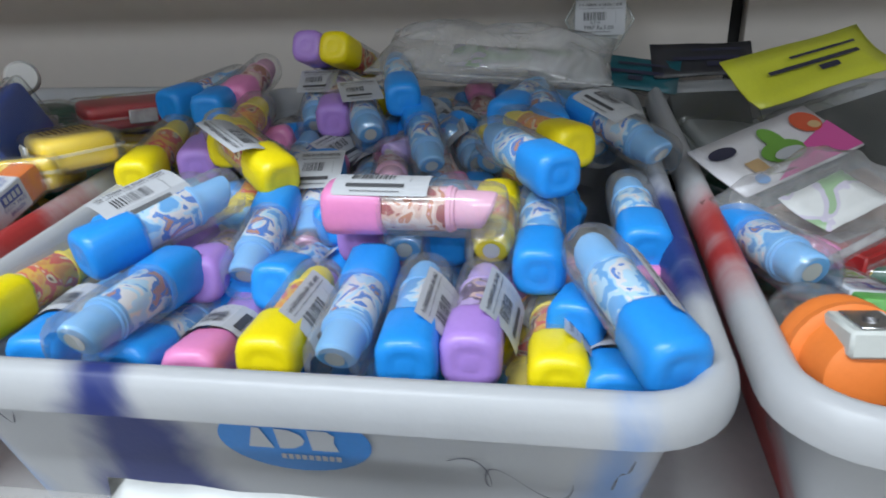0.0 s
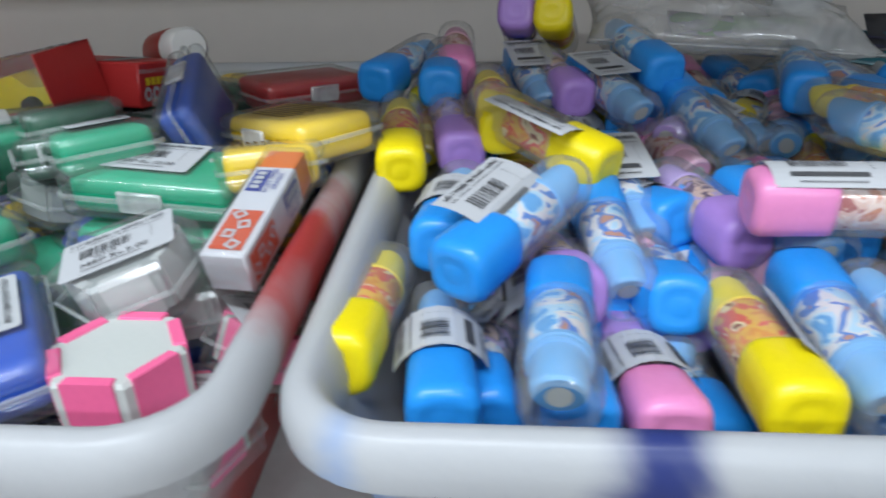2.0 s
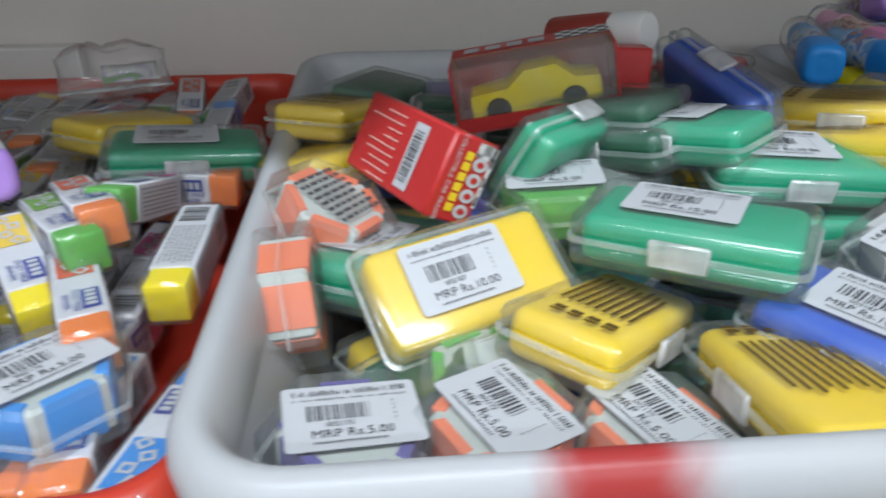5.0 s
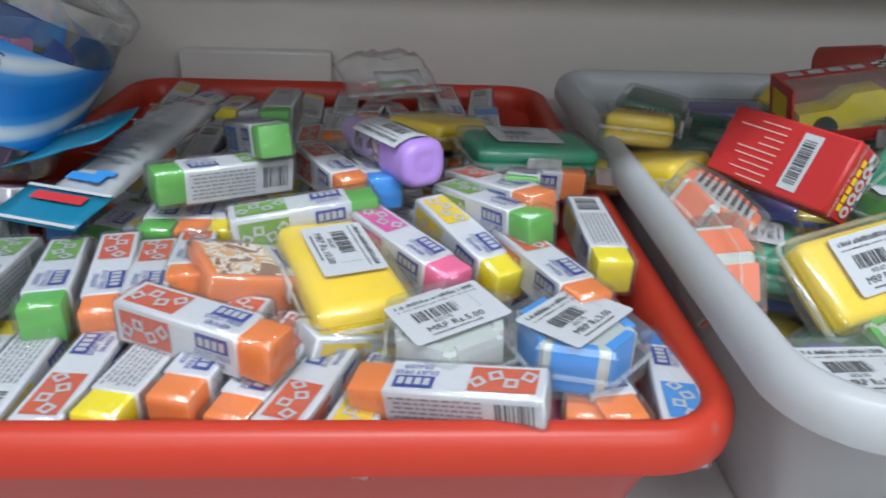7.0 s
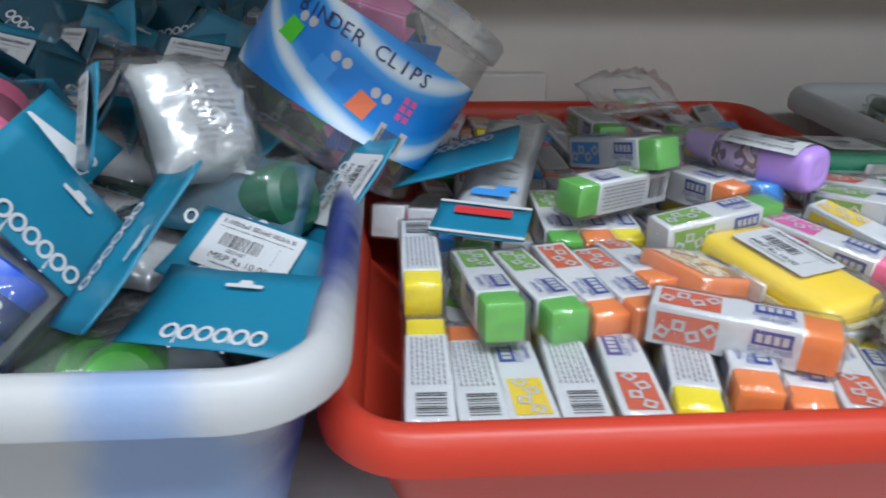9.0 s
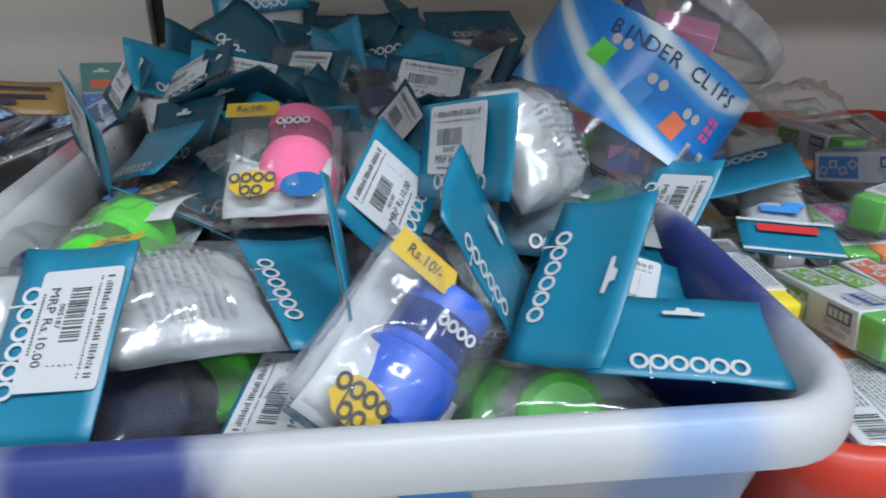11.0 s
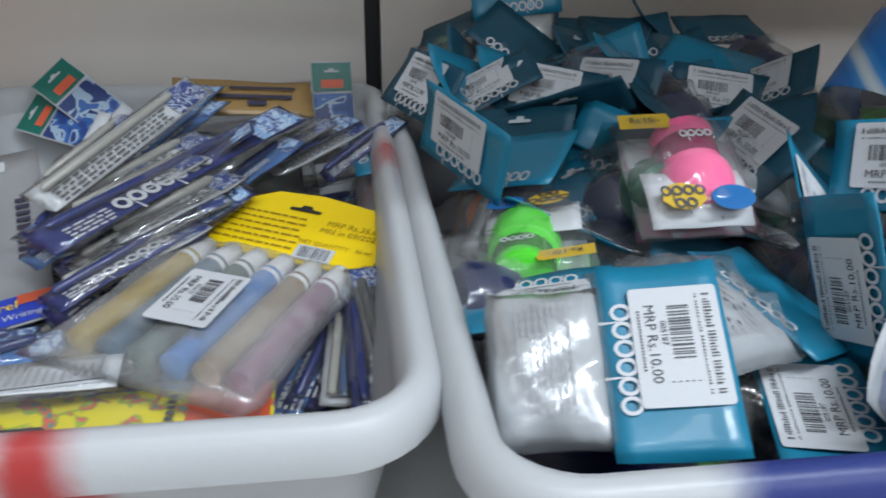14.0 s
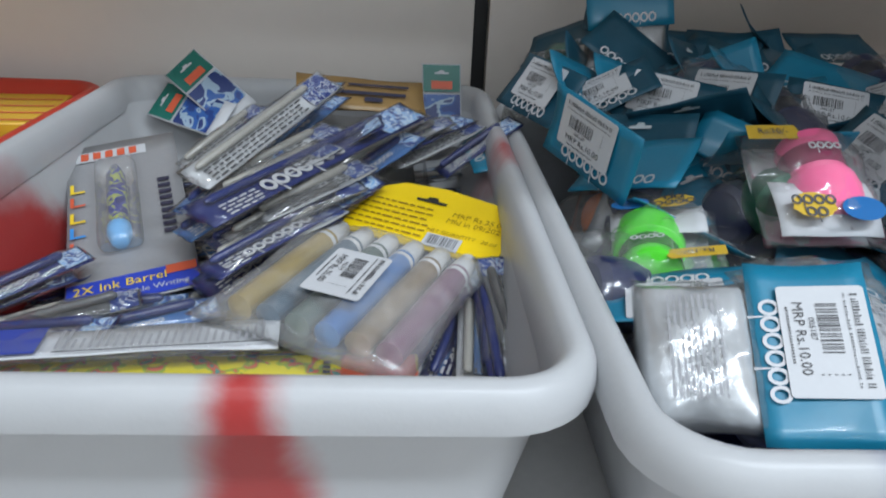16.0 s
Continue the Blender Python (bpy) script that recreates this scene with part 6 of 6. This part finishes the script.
card_pack(pose(-0.7982, 0.3492, 1.2775, -10.1, 19.6, 161.7), 'blue', 0, '', False, False, 8)
card_pack(pose(-1.0889, 0.2702, 1.2687, -2.1, 13.7, 165.6), 'lime', 1, 'pot', False, False, 9)
card_pack(pose(-1.1021, 0.3610, 1.3046, 93.1, 12.9, -59.3), 'orange', 1, '', False, False, 10)
card_pack(pose(-1.0410, 0.3998, 1.3097, 137.5, -20.3, -26.8), 'blue', 0, '', True, True, 11)
card_pack(pose(-1.0447, 0.5299, 1.3543, 80, -5.4, 6.5), 'blue', 0, 'foil', True, False, 12)
card_pack(pose(-0.9863, 0.2448, 1.2839, -109.2, -64.9, 112.7) @ pose(0.003, -0.004, -0.002), 'blue', 1, '', False, False, 14)
card_pack(pose(-1.0066, 0.2205, 1.2540, -2.4, -11.3, 75.9) @ pose(0.003, -0.004, -0.002), 'blue', 1, '', False, False, 15)
card_pack(pose(-1.0000, 0.2620, 1.2700, -12, 15, -65), 'blue', 0, 'foil', False, False, 16)
card_pack(pose(-0.9714, 0.2906, 1.2974, 48.5, -19.7, 70.5) @ pose(0.003, -0.004, -0.002), 'blue', 1, '', False, False, 19)
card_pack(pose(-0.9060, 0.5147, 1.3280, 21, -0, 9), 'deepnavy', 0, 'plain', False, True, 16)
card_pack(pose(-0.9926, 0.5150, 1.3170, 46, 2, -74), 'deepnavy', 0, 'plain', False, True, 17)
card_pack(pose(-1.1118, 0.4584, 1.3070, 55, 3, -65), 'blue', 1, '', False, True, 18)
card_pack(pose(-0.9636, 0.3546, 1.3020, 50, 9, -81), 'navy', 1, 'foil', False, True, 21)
pot_pouch(pose(-1.0246, 0.2617, 1.2360, 0, 25, 63), 'lime', 1)
pot_pouch(pose(-0.9166, 0.2269, 1.2370, 0, 32, 85), 'lime', 2)
pot_pouch(pose(-0.9397, 0.2443, 1.2320, 0, 20, 114), 'lime', 1)
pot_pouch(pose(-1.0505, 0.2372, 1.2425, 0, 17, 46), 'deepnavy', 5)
pot_pouch(pose(-1.0750, 0.3780, 1.2580, -4, -22, -67), 'orange', 7)
jar_of_clips(pose(-0.8480, 0.3810, 1.3110, 62, -56, 15))

# ---- tub of pen packs ----
glitter_pack(pose(-1.2127, 0.3074, 1.2500, 2.1, 2.9, -24.9) @ pose(0, 0.070, 0.001))
blister_card(pose(-1.3491, 0.4134, 1.2411, 13.3, -7.1, 18.6))
pen_pack(pose(-1.3946, 0.5966, 1.2470, 0, -21, 51), 1, 0.021, 0.07)
pen_pack(pose(-1.4271, 0.5831, 1.2420, 0, -18, 58), 0, 0.021, 0.08)
pen_pack(pose(-1.3018, 0.4627, 1.2720, 0, -20, 56), 1, 0.021, 0.07)
pen_pack(pose(-1.2780, 0.4843, 1.2790, 0, -17, 53), 2, 0.021, 0.06)
paper_strip(pose(-1.2975, 0.2671, 1.2475, 0, -1, 6))
cartoon_pack(pose(-1.2700, 0.2520, 1.2385, 2, 0, 2))
pen_pack(pose(-1.2714, 0.4467, 1.2770, 0, -9, 73), 2, 0.021, 0.19)
pen_pack(pose(-1.2370, 0.4030, 1.2800, 12, -6, 55), 0, 0.025, 0.175)
pen_pack(pose(-1.2490, 0.3660, 1.2520, 15, -24, 37), 0, 0.026, 0.11)
pen_pack(pose(-1.2833, 0.3996, 1.2680, 0, -22, 42), 0, 0.021, 0.06)
pen_pack(pose(-1.2683, 0.4193, 1.2910, 25, -16, 59), 1, 0.021, 0.12)
pen_pack(pose(-1.2569, 0.3872, 1.2770, 0, -12, 41), 1, 0.021, 0.07)
pen_pack(pose(-1.2813, 0.3768, 1.2590, 0, -16, 44), 2, 0.021, 0.06)
pen_pack(pose(-1.2437, 0.3648, 1.2640, 0, -14, 29), 3, 0.021, 0.07)
pen_pack(pose(-1.2373, 0.3764, 1.2700, 0, -12, 41), 1, 0.021, 0.07)
pen_pack(pose(-1.2499, 0.3500, 1.2560, 0, -11, 39), 0, 0.021, 0.06)
pen_pack(pose(-1.2601, 0.3599, 1.2580, 0, -12, 35), 0, 0.021, 0.06)
pen_pack(pose(-1.2057, 0.4345, 1.2690, 0, -17, 47), 2, 0.021, 0.06)
pen_pack(pose(-1.1900, 0.4614, 1.2720, 0, -24, 17), 3, 0.021, 0.06)
pen_pack(pose(-1.2302, 0.4235, 1.2780, 0, -32, 10), 0, 0.021, 0.06)
pen_pack(pose(-1.2614, 0.4078, 1.2770, 0, -11, 49), 1, 0.021, 0.09)
pen_pack(pose(-1.2445, 0.3735, 1.2640, 0, -10, 48), 1, 0.021, 0.09)
pen_pack(pose(-1.2465, 0.3510, 1.2600, 0, -9, 49), 0, 0.021, 0.1)
pen_pack(pose(-1.2512, 0.3474, 1.2580, 0, -10, 39), 1, 0.021, 0.07)
pen_pack(pose(-1.3277, 0.3247, 1.2260, 0, -3, 12), 2, 0.021, 0.07)
pen_pack(pose(-1.3378, 0.2833, 1.2400, 0, -7, -2), 0, 0.021, 0.06)
pen_pack(pose(-1.3384, 0.3101, 1.2330, 0, -7, 22), 3, 0.021, 0.06)
pen_pack(pose(-1.3000, 0.2983, 1.2370, 0, -4, 23), 2, 0.021, 0.06)
pen_pack(pose(-1.3691, 0.3351, 1.2370, 0, -10, 45), 0, 0.021, 0.06)
pen_pack(pose(-1.1774, 0.2995, 1.2280, 0, -13, 71), 2, 0.021, 0.06)
pen_pack(pose(-1.1651, 0.3062, 1.2320, 0, -14, 71), 0, 0.021, 0.07)
pen_pack(pose(-1.1856, 0.2901, 1.2230, 0, -9, 64), 0, 0.021, 0.06)
pen_pack(pose(-1.1505, 0.2959, 1.2410, 0, -11, 93), 0, 0.021, 0.08)
pen_pack(pose(-1.1453, 0.3059, 1.2460, 0, -17, 99), 3, 0.021, 0.06)
pen_pack(pose(-1.1592, 0.2955, 1.2360, 0, -11, 86), 1, 0.021, 0.06)
pen_pack(pose(-1.3052, 0.3086, 1.2300, 0, -5, 22), 2, 0.021, 0.06)
pen_pack(pose(-1.3773, 0.3328, 1.2290, 0, -9, 39), 0, 0.021, 0.06)
pen_pack(pose(-1.3613, 0.3053, 1.2290, 0, -3, 34), 1, 0.021, 0.06)
pen_pack(pose(-1.1847, 0.4617, 1.2720, 0, -10, 43), 0, 0.021, 0.09)
pen_pack(pose(-1.1731, 0.4653, 1.2690, 0, -14, 37), 1, 0.021, 0.07)
pen_pack(pose(-1.2615, 0.4696, 1.2760, 0, -10, 65), 2, 0.021, 0.11)
pen_pack(pose(-1.1467, 0.4595, 1.2700, 0, -31, 21), 0, 0.021, 0.06)
pen_pack(pose(-1.1623, 0.3234, 1.2330, 0, -18, 62), 0, 0.021, 0.06)
pen_pack(pose(-1.1518, 0.2984, 1.2390, 0, -14, 86), 2, 0.021, 0.06)
hang_card(pose(-1.3360, 0.5600, 1.2780, 44, 32, -25))
hang_card(pose(-1.3490, 0.5530, 1.2640, 43, 8, -26))
hang_card(pose(-1.1665, 0.5680, 1.2695, -2, 67, -85))
carded_pouch(pose(-1.225, 0.535, 1.282, 35, 5, 10), (0.28, 0.17, 0.06), 'brown carded pouch half hidden by pens', 0.09, 0.03, 0.07, 0.3)
card_pack(pose(-1.1373, 0.4603, 1.2710, 20, 6, -84), 'blue', 0, '', False, False, 22)

# ---- neighbouring tubs ----
character_pack(pose(0.1120, 0.3792, 1.2770, 19, -7, 37))
hand_sharpener(pose(0.0931, 0.2187, 1.2605, 0, -12, -86))
lipstick(pose(0.0886, 0.2840, 1.2660, 0, -9, -79), 'blue')
toy_box(pose(0.1260, 0.3350, 1.2540, 0, 2, 40))
clear_bag(pose(0.118, 0.322, 1.270, 12, -8, 36), 0.085, 0.062, 0.11, 'clear bag holding small dark cartons')
carded_pouch(pose(0.150, 0.470, 1.300, 30, -6, 32), (0.62, 0.64, 0.04), 'yellow-green carded pouch with black pens', 0.11, 0.04, 0.08, 0.3)
carded_pouch(pose(0.105, 0.565, 1.285, 40, 0, 8), (0.03, 0.03, 0.035), 'black carded pouch lying at the wall', 0.075, 0.03, 0.05, 0.3)
carded_pouch(pose(0.050, 0.555, 1.278, 38, 5, -8), (0.01, 0.10, 0.13), 'dark teal carded pouch lying at the wall', 0.075, 0.03, 0.05, 0.3)
hexagon_eraser(pose(0.1189, 0.2642, 1.2495, 0, 16, 48), 'white', True, True, 'grey')
block_eraser(pose(0.1137, 0.2608, 1.2640, 0, -18, -94), 'leaf', 'leaf', 'logo')
lipstick(pose(0.1148, 0.3335, 1.2420, 0, 14, 86), 'pink')

# ---- what lies deeper in the heaps ----
deep = random.Random(42)


def level(y, rows):
    """Height of a heap at depth y, between (y, z) rows."""
    for (y0, z0), (y1, z1) in zip(rows, rows[1:]):
        if y <= y1:
            return z0 + (z1 - z0) * (max(y, y0) - y0) / (y1 - y0)
    return rows[-1][1]


HEAP_A = ((0.18, 1.228), (0.28, 1.240), (0.36, 1.258), (0.45, 1.268), (0.56, 1.268))
for k in range(90):
    y = 0.250 + 0.255 * (k % 10) / 9.0 + deep.uniform(-0.012, 0.012)
    x = -0.175 + 0.17 * (k // 10) / 8.0 + deep.uniform(-0.01, 0.01)
    lipstick(pose(x, y, level(y, HEAP_A) - deep.uniform(0, 0.016), deep.uniform(-25, 25), deep.uniform(-14, 14), deep.choice((90, -90)) + deep.uniform(-30, 30)), deep.choice(("blue", "blue", "blue", "blue", "purple", "yellow", "pink")), ("", "side", "", "wrap", "")[k % 5])
HEAP_B = ((0.18, 1.226), (0.28, 1.238), (0.36, 1.252), (0.45, 1.268), (0.56, 1.268))
for k in range(40):
    y = 0.240 + 0.27 * (k % 8) / 7.0 + deep.uniform(-0.012, 0.012)
    x = -0.470 + 0.16 * (k // 8) / 4.0 + deep.uniform(-0.01, 0.01)
    eraser_case(pose(x, y, level(y, HEAP_B) - deep.uniform(0, 0.016), deep.uniform(-14, 14), deep.uniform(-10, 10), deep.uniform(-45, 45)), deep.choice(("shadegreen", "green", "navy", "amber", "violet", "shadegreen")), False)
HEAP_C = ((0.18, 1.232), (0.32, 1.234), (0.42, 1.246), (0.58, 1.252))
for k in range(96):
    row, col = k // 12, k % 12
    y = 0.240 + row * 0.042 + deep.uniform(-0.006, 0.006)
    x = -0.805 + col * 0.0198 + deep.uniform(-0.003, 0.003)
    e = deep.choice(("orange", "orange", "yellow", "leaf", "hotpink", "blue"))
    p = {"orange": "red", "yellow": "yellow", "leaf": "leaf", "hotpink": "pink", "blue": "blue"}[e]
    block_eraser(pose(x, y, level(y, HEAP_C) - deep.uniform(0, 0.006), deep.uniform(-12, 12), deep.uniform(-10, 10), deep.choice((90, -90)) + deep.uniform(-16, 16)), e, p, deep.choice(("logo", "code")))
# deep cards and pots take darker colours, with the heap's shade mixed in
HEAP_D = ((0.18, 1.228), (0.25, 1.240), (0.33, 1.275), (0.40, 1.288), (0.56, 1.296))
for k in range(54):
    y = 0.265 + 0.24 * (k % 9) / 8.0 + deep.uniform(-0.015, 0.015)
    x = -1.055 + 0.125 * (k // 9) / 5.0 + deep.uniform(-0.012, 0.012)
    z = level(y, HEAP_D) - deep.uniform(0, 0.02)
    m = pose(x, y, z, deep.uniform(-30, 45), deep.uniform(-30, 30), deep.uniform(-180, 180))
    if k % 4 == 0:
        pot_pouch(m @ pose(0, 0, -0.012), deep.choice(("deepnavy", "shadegreen", "deepnavy", "grey")), deep.choice((5, 6)))
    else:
        card_pack(m, deep.choice(("deepnavy", "shadegreen", "deepnavy")), 1 if k % 7 == 3 else 0, deep.choice(("foil", "plain", "plain")), False, deep.choice((True, True, False)), 30)
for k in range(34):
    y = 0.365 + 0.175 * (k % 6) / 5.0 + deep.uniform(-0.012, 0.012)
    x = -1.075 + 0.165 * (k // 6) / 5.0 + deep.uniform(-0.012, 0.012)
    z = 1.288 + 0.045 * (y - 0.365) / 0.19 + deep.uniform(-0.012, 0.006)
    card_pack(pose(x, y, z, deep.uniform(15, 65), deep.uniform(-35, 35), deep.uniform(-55, 55)), deep.choice(("deepnavy", "shadegreen")), 1 if k % 6 == 2 else 0, ("", "plain", "", "foil")[k % 4], k % 5 == 1, k % 3 != 0, 31)
HEAP_E = ((0.20, 1.214), (0.33, 1.218), (0.45, 1.230), (0.58, 1.246))
for k in range(96):
    y = 0.312 + 0.190 * (k % 12) / 11.0 + deep.uniform(-0.01, 0.01)
    x = -1.335 + 0.145 * (k // 12) / 7.0 + deep.uniform(-0.012, 0.012)
    pen_pack(pose(x, y, level(y, HEAP_E) - deep.uniform(0, 0.012), deep.uniform(-25, 25), deep.uniform(-7, 4), deep.uniform(25, 62)), (0, 0, 2, 3, 0, 3, 0, 1)[k % 8], 0.018, 0.13)
for k in range(14):
    x, y = 0.125 + 0.16 * (k % 4) / 3.0, 0.24 + 0.27 * (k // 4) / 3.0
    eraser_case(pose(x, y, 1.236 + 0.018 * (k // 4) / 3 - deep.uniform(0, 0.01), deep.uniform(-20, 20), deep.uniform(-14, 14), deep.uniform(-60, 60)), deep.choice(("shadegreen", "grey", "shadegreen", "violet")), False)
for k in range(6):
    yellow_carton(pose(-1.50 - 0.10 * (k % 2), 0.26 + 0.10 * (k // 2), 1.262 + 0.002 * k, deep.uniform(-6, 6), deep.uniform(-5, 5), 90 + deep.uniform(-6, 6)))
for k in range(2):
    yellow_carton(pose(-1.49 - 0.10 * k, 0.55, 1.263, 3, 0, 4))

# ---- clear guard along the shelf's front ----
guard = part("shelf_guard", box(-0.98, 0.60, 0.1265, 0.1295, SHELF_Z - 0.03, 1.262, 0.001, 1), film("guard_acrylic", haze=0.10, rough=0.15, wrinkle=0.05, scale=8.0, gloss=0.05), None, smooth=False)
tagged(guard, "clear acrylic guard strip along the shelf front", "shelf guard", kind="structure")
wrap = thing("white_sleeve", "crumpled white plastic sleeve hooked over the clear guard", "sleeve")
part("sleeve", pillow(0.104, 0.062, 0.006, 22, 12, 0.0011, 77), plastic("white_wrap", (0.62, 0.63, 0.62), 0.4, 0.1, 0.3, 30.0), wrap, "crumpled white film")
wrap.matrix_basis = pose(-0.0595, 0.1225, 1.2395, 84, 1.5, 1)
